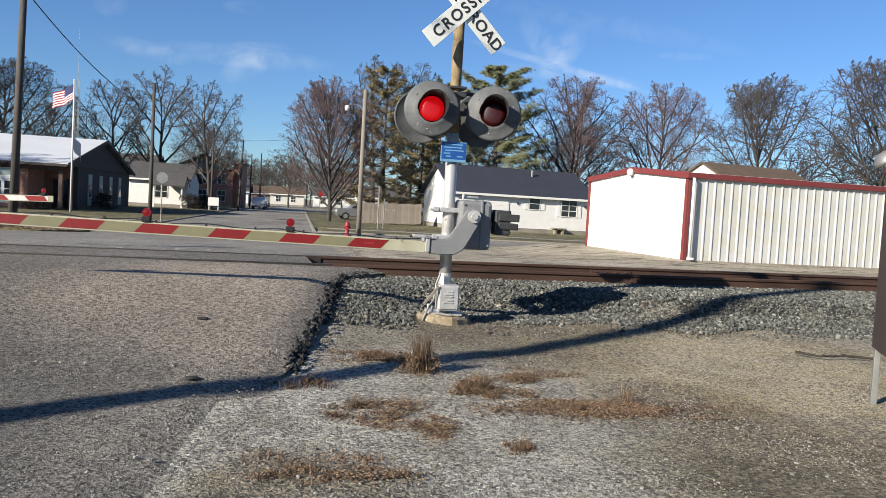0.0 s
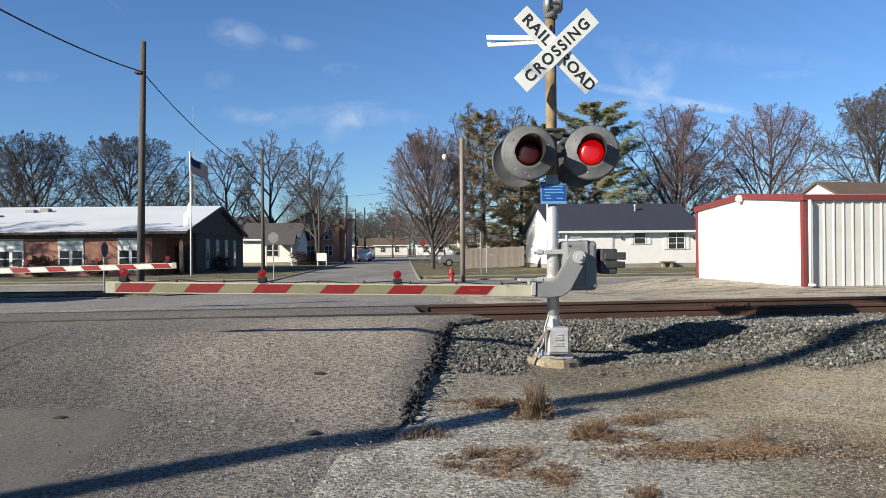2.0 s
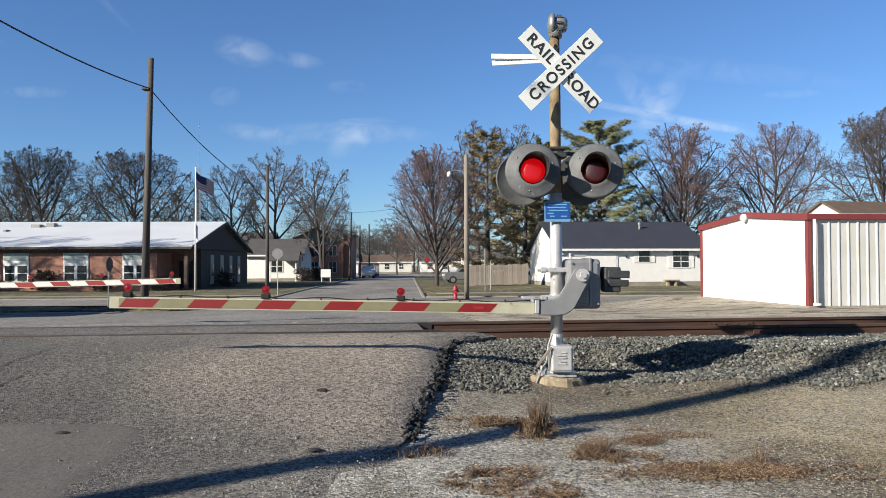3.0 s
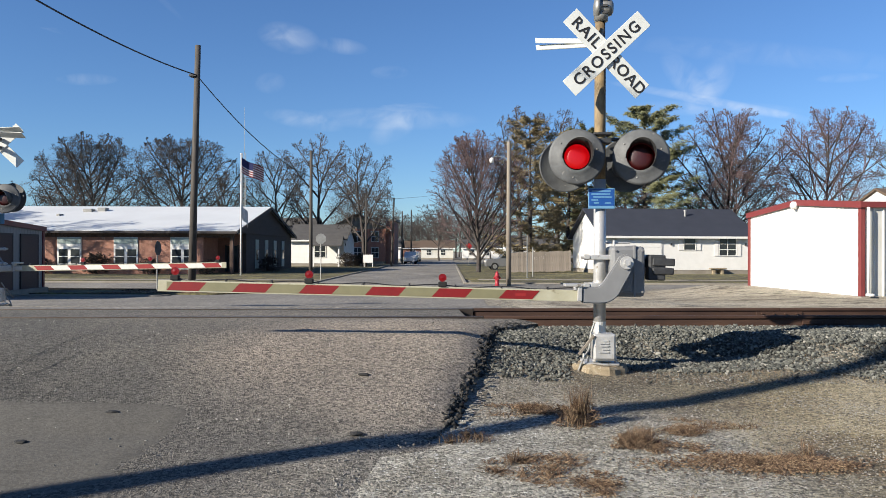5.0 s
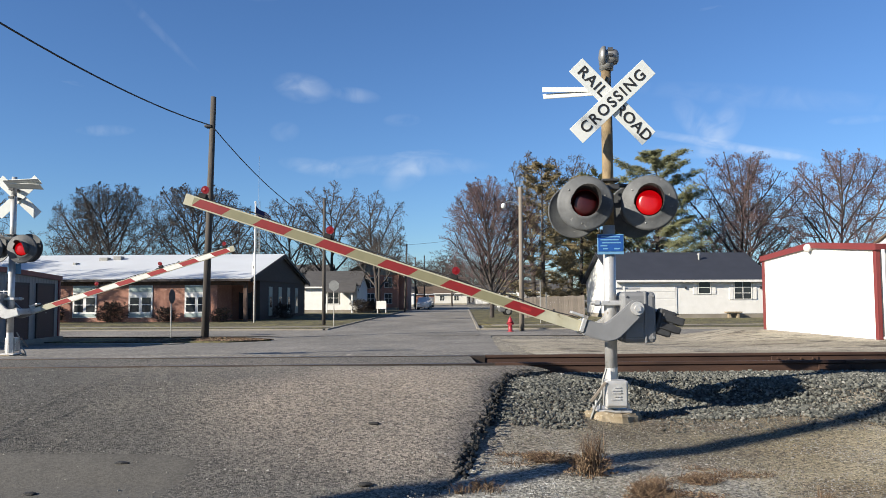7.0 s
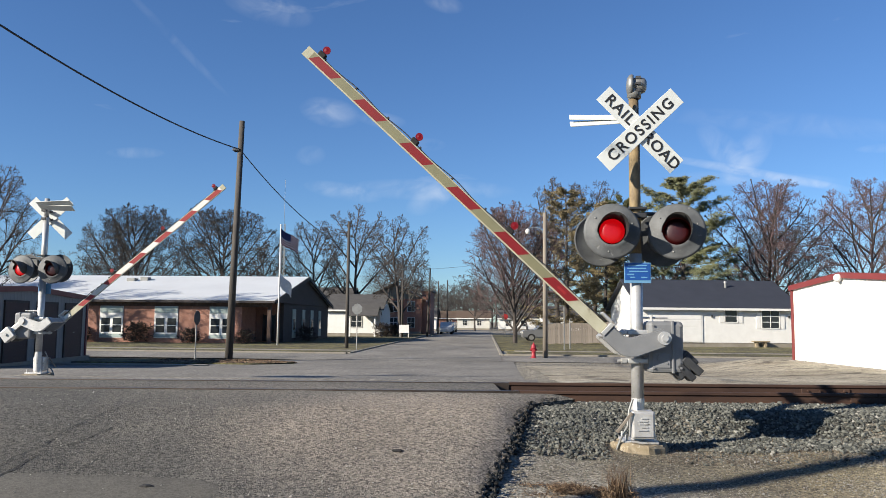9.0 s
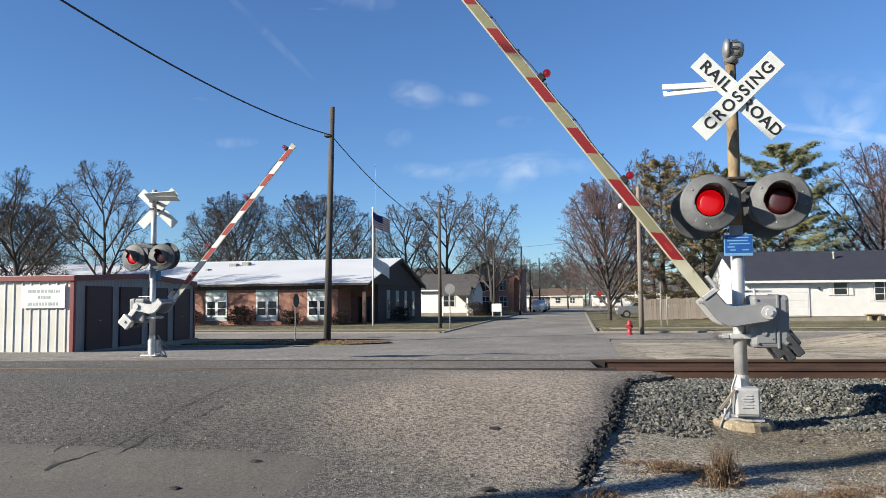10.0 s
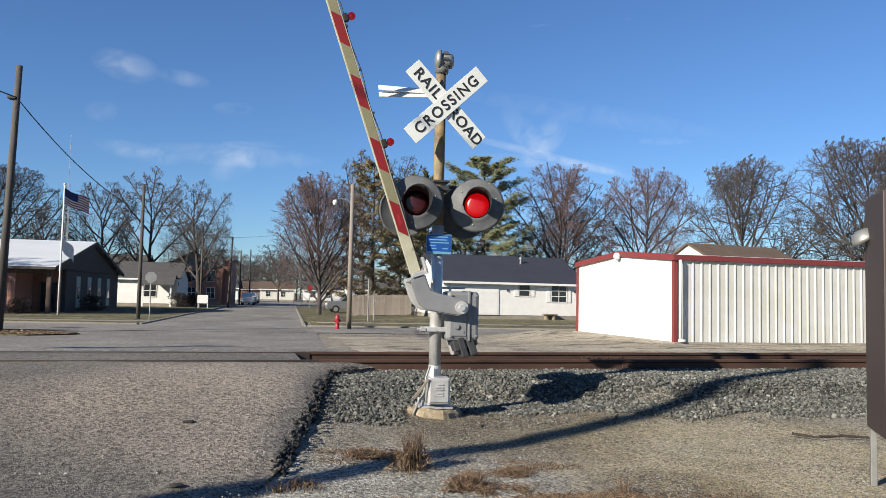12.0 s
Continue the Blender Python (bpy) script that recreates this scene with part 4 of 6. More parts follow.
    for k in range(12):
        c = -1.216 - 0.384 * k
        w = 0.192
        lean = 0.045
        for side, mts in ((-1, ("red", "khaki")), (1, ("redback", "boomwhite"))):
            bm = B()
            q = [(c - w - lean, z0 + 0.016), (c + w - lean, z0 + 0.016), (c + w + lean, z1 - 0.016), (c - w + lean, z1 - 0.016)]
            q = [(max(-5.28, a), b) for a, b in q]
            prism(bm, q, side * 0.0155, side * 0.0185)
            o = part("stripe", bm, mts[k % 2], gate)
    bm = B()
    box(bm, -1.26, -0.021, -0.41, -1.14, -0.019, -0.38)
    part("maker_plate", bm, "redback", gate)
    bm = B()
    n = 60
    for k in range(n):
        xa, xb = -0.6 - 4.6 * k / n, -0.6 - 4.6 * (k + 1) / n
        za, zb = (z1 + 0.012 + 0.012 * math.sin(x * 7.9) for x in (xa, xb))
        tube(bm, (xa, 0.0, za), (xb, 0.0, zb), 0.007, seg=5, caps=False)
    for k in range(9):
        box(bm, -0.9 - 0.53 * k, -0.018, z1, -0.88 - 0.53 * k, 0.018, z1 + 0.03)
    part("cable", bm, "wire", gate)
    for x in (-2.10, -3.64, -5.19):
        bm = B()
        box(bm, x - 0.05, -0.035, z1, x + 0.05, 0.035, z1 + 0.06, 0.012)
        part("lamp_foot", bm, "hoodin", gate)
        bm = B()
        for s in (-1, 1):
            lathe(bm, [(0.0, 0.032), (0.028, 0.026), (0.040, 0.009), (0.042, 0.0)], Matrix.Translation((x, s * 0.012, z1 + 0.105)) @ pose(0, 0, 0, 90 * s), 18)
        tube(bm, (x, -0.014, z1 + 0.105), (x, 0.014, z1 + 0.105), 0.046, seg=18)
        part("boom_lamp", bm, "armlamp", gate, "small round red boom lamp")
    return sig, gate, lits


near_signal, near_gate, near_lits = crossing_signal()
far_signal = copy_thing(near_signal, pose(-10.22, 17.2, 0.36, 0, 0, 180))
near_signal.matrix_basis = pose(1.785, 9.12, 0.275)
for o in far_signal.children:
    if o.type == "MESH" and o.data.materials[0] == M["rustpole"]:
        o.data = o.data.copy()
        o.data.materials[0] = M["silver"]
        o["label"] = "silver mast pipe"
for o in list(far_signal.children):
    if o.name.startswith("bell"):
        for q in list(o.children) + [o]:
            bpy.data.objects.remove(q)
tagged(far_signal, "silver crossing signal with gate across the track", "crossing signal")

# ---- storage sheds ----
def ribbed_wall(parent, a, b, z0, za, zb, material, pitch=0.305, proud=0.028, name="wall"):
    """Steel siding from a to b with raised ribs; the top runs from za to zb."""
    a, b = Vector((*a, 0)), Vector((*b, 0))
    ln = (b - a).length
    u = (b - a) / ln
    nrm = Vector((u.y, -u.x, 0))
    n = round(ln / pitch)
    prof = []
    for k in range(n):
        s = ln * k / n
        prof += [(s, 0), (s + 0.03, proud), (s + 0.06, proud), (s + 0.09, 0)]
    prof.append((ln, 0))
    verts, faces = [], []
    for s, d in prof:
        p = a + u * s + nrm * d
        verts += [(p.x, p.y, z0), (p.x, p.y, za + (zb - za) * s / ln)]
    for k in range(len(prof) - 1):
        faces.append((2 * k, 2 * k + 2, 2 * k + 3, 2 * k + 1))
    base = len(verts)
    q = nrm * -0.08
    verts += [(a.x + q.x, a.y + q.y, z0), (b.x + q.x, b.y + q.y, z0), (b.x + q.x, b.y + q.y, zb), (a.x + q.x, a.y + q.y, za)]
    e = 2 * (len(prof) - 1)
    faces += [(base, base + 3, base + 2, base + 1), (0, 1, base + 3, base), (e + 1, e, base + 1, base + 2)]
    return pydata(name, verts, faces, material, parent)


def shed(name, m, length, depth, h, rise, z0, front, gable, label, doors=None, door_side=-1):
    """Low-gabled steel shed; local front wall along x from 0 to length at y = 0, ridge along x."""
    s = thing(name, label, "storage shed", m, "storage sheds")
    half = depth / 2
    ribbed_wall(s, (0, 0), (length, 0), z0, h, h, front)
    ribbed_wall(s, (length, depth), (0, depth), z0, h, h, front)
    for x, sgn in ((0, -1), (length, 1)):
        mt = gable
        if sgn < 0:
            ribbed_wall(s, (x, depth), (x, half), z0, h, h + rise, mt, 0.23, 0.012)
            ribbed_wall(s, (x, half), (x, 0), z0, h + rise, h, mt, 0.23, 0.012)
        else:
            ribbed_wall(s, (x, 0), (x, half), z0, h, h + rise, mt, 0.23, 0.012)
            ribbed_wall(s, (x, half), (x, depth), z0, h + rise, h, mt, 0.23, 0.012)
    bm = B()
    o = 0.08
    prof = [(-o, h - 0.01), (half, h + rise + 0.03), (depth + o, h - 0.01), (depth + o, h + 0.05), (half, h + rise + 0.10), (-o, h + 0.05)]
    va = [bm.verts.new((-o, y, z)) for y, z in prof]
    vb = [bm.verts.new((length + o, y, z)) for y, z in prof]
    for k in range(6):
        bm.faces.new((va[k], va[(k + 1) % 6], vb[(k + 1) % 6], vb[k]))
    for v in (va, vb):
        bm.faces.new((v[0], v[1], v[4], v[5])), bm.faces.new((v[1], v[2], v[3], v[4]))
    bmesh.ops.recalc_face_normals(bm, faces=bm.faces[:])
    part("roof", bm, "metalwhite", s)
    for x in (-0.10, length + 0.02):
        for y0, y1, za, zb in ((-0.1, half, h - 0.12, h + rise - 0.06), (half, depth + 0.1, h + rise - 0.06, h - 0.12)):
            bm = B()
            vs = [bm.verts.new(p) for p in ((x, y0, za), (x, y1, zb), (x, y1, zb + 0.19), (x, y0, za + 0.19))]
            ws = [bm.verts.new(v.co + Vector((0.08, 0, 0))) for v in vs]
            bm.faces.new(vs), bm.faces.new(ws[::-1])
            for k in range(4):
                bm.faces.new((vs[k], vs[(k + 1) % 4], ws[(k + 1) % 4], ws[k]))
            bmesh.ops.recalc_face_normals(bm, faces=bm.faces[:])
            part("rake_trim", bm, "trimred", s, "red rake trim")
    for y in (-0.11, depth + 0.03):
        bm = B()
        box(bm, -0.09, y, h - 0.11, length + 0.09, y + 0.08, h + 0.06, 0.01)
        part("eave_trim", bm, "trimred", s, "red eave trim")
    for x in (-0.05, length - 0.09):
        for y in (-0.05, depth - 0.09):
            bm = B()
            box(bm, x, y, z0, x + 0.14, y + 0.14, h - 0.11, 0.01)
            part("corner_trim", bm, "trimred", s, "red corner trim")
    bm = B()
    box(bm, -0.15, -0.22, z0 - 0.4, length + 0.15, depth + 0.15, z0 + 0.02, 0.02)
    part("slab", bm, "concrete", s)
    if doors:
        for y, w in doors:
            x = length + 0.03 if door_side > 0 else -0.03
            bm = B()
            box(bm, x - 0.03, y, z0 + 0.02, x + 0.03, y + w, z0 + 2.12)
            d = part("door", bm, "doordark", s, "dark maroon roll-up door")
            bm = B()
            box(bm, x - 0.038, y + 0.02, z0 + 0.05, x + 0.038, y + w - 0.02, z0 + 0.15)
            slat = part("slat", bm, "doordark", d)
            for k in range(1, 14):
                o = new("slat", slat.data)
                o.parent = d
                o.location = (0, 0, 0.15 * k)
            bm = B()
            for q in (y - 0.07, y + w):
                box(bm, x - 0.045, q, z0 + 0.02, x + 0.045, q + 0.07, z0 + 2.2)
            box(bm, x - 0.045, y, z0 + 2.12, x + 0.045, y + w, z0 + 2.2)
            part("door_frame", bm, "brownbox", d)
            bm = B()
            box(bm, x + door_side * 0.04, y + w * 0.5 - 0.06, z0 + 1.0, x + door_side * 0.06, y + w * 0.5 + 0.06, z0 + 1.03)
            part("latch", bm, "galv", d)
    return s


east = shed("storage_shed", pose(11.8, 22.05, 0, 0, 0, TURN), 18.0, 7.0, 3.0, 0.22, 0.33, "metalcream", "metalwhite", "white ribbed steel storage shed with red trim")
bm = B()
lathe(bm, [(0.0, 0.12), (0.08, 0.10), (0.13, 0.04), (0.13, -0.04), (0.08, -0.1), (0.0, -0.12)], pose(-0.14, 3.5, 3.16, 0, 90, 0), 18)
part("vent_cap", bm, "white", east, "round white vent cap at the peak", True)
bm = B()
tube(bm, (0.12, -0.14, 0.36), (0.12, -0.14, 2.9), 0.045, seg=10)
box(bm, 0.05, -0.32, 0.36, 0.2, -0.1, 0.44, 0.02)
part("downpipe", bm, "white", east, "white downpipe", True)

west = shed("storage_shed", pose(-34.3, 21.55, 0, 0, 0, TURN), 18.0, 9.2, 2.50, 0.16, 0.04, "metalcream", "metalgrey", "cream and grey storage shed with maroon doors", [(0.75, 1.5), (2.9, 1.45), (5.1, 1.4), (7.25, 1.35)], 1)
bm = B()
box(bm, 16.25, -0.07, 1.5, 17.75, -0.045, 2.25, 0.004)
board = part("name_board", bm, "white", west, "white board with grey writing bars")
for z, a, b in ((2.01, 16.45, 17.55), (1.81, 16.8, 17.25), (1.59, 16.45, 17.55)):
    bm = B()
    x = a
    while x < b:
        w = random.uniform(0.04, 0.16)
        box(bm, x, -0.075, z, min(x + w, b), -0.072, z + 0.1)
        x += w + 0.04
    part("writing_bar", bm, "mint", board)


# ---- houses ----
def gable_roof(bm, x0, x1, y0, y1, eave, ridge, over=0.4, thick=0.14, along="x"):
    """A gabled roof slab; the ridge runs along x or y."""
    c = (y0 + y1) / 2 if along == "x" else (x0 + x1) / 2
    lo, hi = (y0, y1) if along == "x" else (x0, x1)
    g = (ridge - eave) / (c - lo)
    ez = eave - g * over
    prof = [(lo - over, ez), (c, ridge), (hi + over, ez), (hi + over, ez + thick), (c, ridge + thick), (lo - over, ez + thick)]
    e0, e1 = ((x0, x1) if along == "x" else (y0, y1))
    mk = (lambda e, p, z: (e, p, z)) if along == "x" else (lambda e, p, z: (p, e, z))
    va = [bm.verts.new(mk(e0 - over, p, z)) for p, z in prof]
    vb = [bm.verts.new(mk(e1 + over, p, z)) for p, z in prof]
    for k in range(6):
        bm.faces.new((va[k], va[(k + 1) % 6], vb[(k + 1) % 6], vb[k]))
    for v in (va, vb):
        bm.faces.new((v[0], v[1], v[4], v[5])), bm.faces.new((v[1], v[2], v[3], v[4]))
    bmesh.ops.recalc_face_normals(bm, faces=bm.faces[:])
    return bm


def gable_fill(bm, plane, lo, hi, eave, ridge, thick, along="x"):
    c = (lo + hi) / 2
    tri = [(lo, eave), (hi, eave), (c, ridge)]
    mk = (lambda e, p, z: (e, p, z)) if along == "x" else (lambda e, p, z: (p, e, z))
    a = [bm.verts.new(mk(plane, p, z)) for p, z in tri]
    b = [bm.verts.new(mk(plane + thick, p, z)) for p, z in tri]
    bm.faces.new(a), bm.faces.new(b[::-1])
    for k in range(3):
        bm.faces.new((a[k], b[k], b[(k + 1) % 3], a[(k + 1) % 3]))
    bmesh.ops.recalc_face_normals(bm, faces=bm.faces[:])
    return bm


def window(parent, x, y, z, w, h, axis="x", side=-1, rails=1, stiles=1, frame_mat="white", depth=0.06):
    """A framed window on a wall: on a wall along x (facing -y or +y), or along y (facing +-x)."""
    def put(bm, a0, b0, a1, b1, d0, d1):
        if axis == "x":
            box(bm, a0, min(y + side * d0, y + side * d1), b0, a1, max(y + side * d0, y + side * d1), b1)
        else:
            box(bm, min(x + side * d0, x + side * d1), a0, b0, max(x + side * d0, x + side * d1), a1, b1)
    c = x if axis == "x" else y
    bm = B()
    put(bm, c, z, c + w, z + h, 0.0, 0.02)
    win = part("window", bm, "glass", parent, "window with dark panes")
    bm = B()
    t = 0.06
    put(bm, c - t, z - t, c, z + h + t, 0, depth), put(bm, c + w, z - t, c + w + t, z + h + t, 0, depth)
    put(bm, c, z - t, c + w, z, 0, depth), put(bm, c, z + h, c + w, z + h + t, 0, depth)
    for k in range(rails):
        zz = z + h * (k + 1) / (rails + 1)
        put(bm, c, zz - 0.025, c + w, zz + 0.025, 0.02, depth * 0.8)
    for k in range(stiles):
        cc = c + w * (k + 1) / (stiles + 1)
        put(bm, cc - 0.025, z, cc + 0.025, z + h, 0.02, depth * 0.75)
    part("frame", bm, frame_mat, win)
    return win


def brick_hall():
    hall = thing("brick_hall", "long low brick hall with white roof and dark gable", "public building", pose(0, 0, -0.2))
    x0, x1, y0, y1, ev, rd = -70, -16.4, 58.3, 79.7, 3.25, 5.6
    bm = B()
    box(bm, x0, y0, 0, x1 - 2.3, y0 + 0.3, ev - 0.45)
    part("wall", bm, "brick", hall, "red brick front wall")
    bm = B()
    box(bm, x1 - 2.6, y0 + 0.3, 0, x1 - 2.3, y0 + 4.0, ev - 0.05)
    box(bm, x1 - 2.3, y0 + 3.7, 0, x1 - 0.3, y0 + 4.0, ev - 0.05)
    part("wall", bm, "brick", hall)
    bm = B()
    box(bm, x1 - 0.3, y0 + 3.7, 0, x1, y1, ev)
    part("wall", bm, "gabledark", hall, "dark panelled end wall")
    bm = B()
    box(bm, x0, y1 - 0.3, 0, x1 - 0.3, y1, ev)
    box(bm, x0 - 0.3, y0, 0, x0, y1, ev)
    part("wall", bm, "brick", hall)
    # ribbed brown band under the eave, made of upright battens
    bm = B()
    box(bm, x0, y0 - 0.03, ev - 0.45, x1, y0 + 0.27, ev)
    x = x0 + 30
    while x < x1:
        box(bm, x, y0 - 0.09, ev - 0.44, x + 0.12, y0 - 0.03, ev - 0.06)
        x += 0.30
    part("eave_band", bm, "soffitbrown", hall, "ribbed brown band under the eave")
    bm = B()
    box(bm, x0 - 0.4, y0 - 0.62, ev - 0.16, x1 + 0.4, y0 - 0.5, ev + 0.02)
    part("fascia", bm, "fascia", hall)
    bm = B()
    gable_roof(bm, x0, x1, y0, y1, ev, rd, 0.45, 0.16)
    part("roof", bm, "roofwhite", hall, "broad white membrane roof")
    bm = B()
    gable_fill(bm, x1 - 0.02, y0 - 0.4, y1 + 0.4, ev - 0.06, rd - 0.02, 0.12)
    part("gable", bm, "gabledark", hall, "dark boarded gable")
    for a, b, s, t in ((y0 - 0.45, (y0 + y1) / 2, ev - 0.1, rd), ((y0 + y1) / 2, y1 + 0.45, rd, ev - 0.1)):
        bm = B()
        vs = [bm.verts.new(p) for p in ((x1 + 0.40, a, s - 0.12), (x1 + 0.40, b, t - 0.12), (x1 + 0.40, b, t + 0.17), (x1 + 0.40, a, s + 0.17))]
        ws = [bm.verts.new(v.co + Vector((0.08, 0, 0))) for v in vs]
        bm.faces.new(vs), bm.faces.new(ws[::-1])
        for k in range(4):
            bm.faces.new((vs[k], vs[(k + 1) % 4], ws[(k + 1) % 4], ws[k]))
        bmesh.ops.recalc_face_normals(bm, faces=bm.faces[:])
        part("rake", bm, "fascia", hall)
    bm = B()
    box(bm, x1 - 0.3, y0 + 0.0, 0, x1 - 0.02, y0 + 0.28, ev - 0.45, 0.02)
    part("porch_post", bm, "soffitbrown", hall)
    bm = B()
    box(bm, x1 - 1.6, y0 + 3.6, 0.1, x1 - 0.7, y0 + 3.69, 2.2)
    d = part("door", bm, "glass", hall, "dark glazed entrance door")
    bm = B()
    box(bm, x1 - 1.68, y0 + 3.55, 0.1, x1 - 1.6, y0 + 3.69, 2.28), box(bm, x1 - 0.7, y0 + 3.55, 0.1, x1 - 0.62, y0 + 3.69, 2.28)
    part("door_frame", bm, "fascia", d)
    for k in range(8):
        x = -21.1 - 4.33 * k
        bm = B()
        box(bm, x - 0.1, y0 - 0.05, 0.35, x + 1.75, y0 - 0.004, 2.8)
        unit = part("window_unit", bm, "white", hall, "white window panel set in the brick")
        bm = B()
        box(bm, x - 0.06, y0 - 0.075, 2.28, x + 1.71, y0 - 0.052, 2.76)
        part("panel", bm, "mint", unit, "pale mint panel")
        bm = B()
        box(bm, x - 0.06, y0 - 0.075, 0.4, x + 1.71, y0 - 0.052, 0.66)
        part("panel", bm, "mint", unit, "pale mint panel")
        for dx in (0.03, 0.94):
            for z0, z1 in ((0.78, 1.30), (1.36, 1.88)):
                bm = B()
                box(bm, x + dx, y0 - 0.062, z0, x + dx + 0.68, y0 - 0.052, z1)
                part("pane", bm, "glass", unit)
            bm = B()
            box(bm, x + dx, y0 - 0.075, 1.30, x + dx + 0.68, y0 - 0.052, 1.36)
            part("sash_bar", bm, "white", unit)
    for k in range(4):
        yy = y0 + 6.5 + 3.4 * k
        bm = B()
        box(bm, x1 + 0.005, yy, 0.3, x1 + 0.06, yy + 1.1, 2.75)
        u = part("window_unit", bm, "mint", hall)
        bm = B()
        box(bm, x1 + 0.062, yy + 0.2, 1.0, x1 + 0.075, yy + 0.9, 1.9)
        part("pane", bm, "glass", u)
    bm = B()
    tube(bm, (x1 - 3.0, y0 - 0.06, 0), (x1 - 3.0, y0 - 0.06, ev - 0.3), 0.06, seg=8)
    part("downpipe", bm, "fascia", hall)
    for x, y, w, h in ((-31.6, 66, 0.75, 0.34), (-30.5, 66.3, 0.7, 0.40), (-32.9, 64, 0.28, 0.25), (-38, 66, 0.5, 0.4), (-24.5, 75, 0.4, 0.4)):
        z = ev + (rd - ev) * (1 - abs(y - 69) / 10.7) + 0.1
        bm = B()
        box(bm, x, y, z - 0.1, x + w, y + 0.7, z + h, 0.03)
        part("roof_vent", bm, "galv", hall)
    return hall


brick_hall()


def house(name, label, m, w, d, ev, rd, wall, roof, along="x", over=0.4, wins=(), base=0.35, gable_mat=None):
    h = thing(name, label, "house", m, "houses")
    t = 0.2
    for a in ((0, 0, w, t), (0, d - t, w, d), (0, t, t, d - t), (w - t, t, w, d - t)):
        bm = B()
        box(bm, a[0], a[1], base, a[2], a[3], ev)
        part("wall", bm, wall, h)
    bm = B()
    box(bm, 0.03, 0.03, -0.4, w - 0.03, d - 0.03, base - 0.004)
    part("foundation", bm, "concrete", h)
    bm = B()
    gable_roof(bm, 0, w, 0, d, ev, rd, over, 0.14, along)
    part("roof", bm, roof, h)
    for p in ((0.0, w - t) if along == "x" else (0.0, d - t)):
        bm = B()
        gable_fill(bm, p, 0, d if along == "x" else w, ev, rd, t, along)
        part("gable", bm, gable_mat or wall, h)
    # eave boards
    for q in ((-over - 0.064, d + over + 0.004) if along == "x" else (-over - 0.064, w + over + 0.004)):
        bm = B()
        g = (rd - ev) / ((d if along == "x" else w) / 2)
        z = ev - g * over
        if along == "x":
            box(bm, -over, q, z - 0.04, w + over, q + 0.06, z + 0.14)
        else:
            box(bm, q, -over, z - 0.04, q + 0.06, d + over, z + 0.14)
        part("gutter", bm, "white", h)
    for args in wins:
        window(h, **args)
    return h


lw = house("white_house", "low white house with a dark blue-grey roof", pose(12.45, 62.0, -0.2, 0, 0, 6), 12.6, 9.2, 3.15, 5.45, "white", "slate", wins=(
    dict(x=6.75, y=0, z=2.0, w=0.95, h=0.95, stiles=0), dict(x=9.75, y=0, z=1.55, w=1.4, h=1.4, stiles=1, rails=2)))
for x0, x1 in ((6.3, 6.63), (7.83, 8.16), (9.3, 9.63), (11.28, 11.6)):
    bm = B()
    box(bm, x0, -0.05, 1.5 if x0 > 9 else 1.95, x1, -0.003, 3.0)
    part("shutter", bm, "white", lw, "white window shutter")
bm = B()
box(bm, 0.5, -0.06, 0.36, 4.9, -0.003, 2.75)
for k in range(4):
    box(bm, 0.6, -0.075, 0.42 + 0.58 * k, 4.8, -0.055, 0.94 + 0.58 * k, 0.008)
gd = part("garage_door", bm, "white", lw, "white sectional garage door")
bm = B()
tube(bm, (8.2, 3.2, 4.6), (8.2, 3.2, 5.35), 0.09, seg=12)
lathe(bm, [(0.15, 0.0), (0.13, 0.12), (0.0, 0.16)], Matrix.Translation((8.2, 3.2, 5.3)), 12)
part("roof_vent", bm, "galv", lw, "small metal roof vent")
bm = B()
box(bm, 9.0, -0.5, 0.0, 9.2, -0.2, 0.45, 0.02), box(bm, 9.7, -0.5, 0.0, 9.9, -0.2, 0.45, 0.02), box(bm, 8.8, -0.6, 0.42, 10.1, -0.1, 0.52, 0.02)
tagged(link_mesh("garden_bench", bm, "oldconcrete"), "small weathered concrete garden bench by the wall", "bench").matrix_basis = pose(12.45, 62.0, -0.2, 0, 0, 6)
for x in (5.6, 11.9):
    bm = B()
    box(bm, x, -0.12, 2.35, x + 0.12, 0, 2.55, 0.02)
    part("wall_lamp", bm, "darkcast", lw)

sw = house("small_house", "small white house with grey shingle roof", pose(-18.7, 90.0, -0.2), 6.4, 9.5, 3.1, 4.95, "white", "shingle", wins=(
    dict(x=2.3, y=0, z=1.1, w=1.9, h=1.3, stiles=2),))
bm = B()
gable_roof(bm, 3.0, 6.2, -2.4, 1.0, 2.5, 3.5, 0.25, 0.12)
part("porch_roof", bm, "shingle", sw)
for x in (3.1, 6.0):
    bm = B()
    box(bm, x, -2.3, 0, x + 0.16, -2.14, 2.5)
    part("porch_post", bm, "white", sw)
house("grey_house", "grey-roofed house half hidden behind trees", pose(-25.5, 108, -0.2), 6.4, 8.0, 4.4, 6.5, "white", "shingle", wins=(dict(x=3.0, y=0, z=2.5, w=0.9, h=1.2),))
bh = house("brick_house", "two-storey brick building with pale gable", pose(-17.0, 109, -0.2), 8.0, 11.0, 5.0, 7.0, "brick", "brownroof", "y", 0.7, gable_mat="concrete", wins=[dict(x=x, y=0, z=z, w=1.0, h=1.4) for x in (1.0, 3.5, 6.0) for z in (0.9, 3.2)])
bm = B()
box(bm, 8.0, 0.5, -0.2, 9.2, 9, 6.1)
part("wing", bm, "brick", bh)
bm = B()
box(bm, 7.9, 0.3, 6.1, 9.5, 9.2, 6.4)
part("cornice", bm, "concrete", bh)
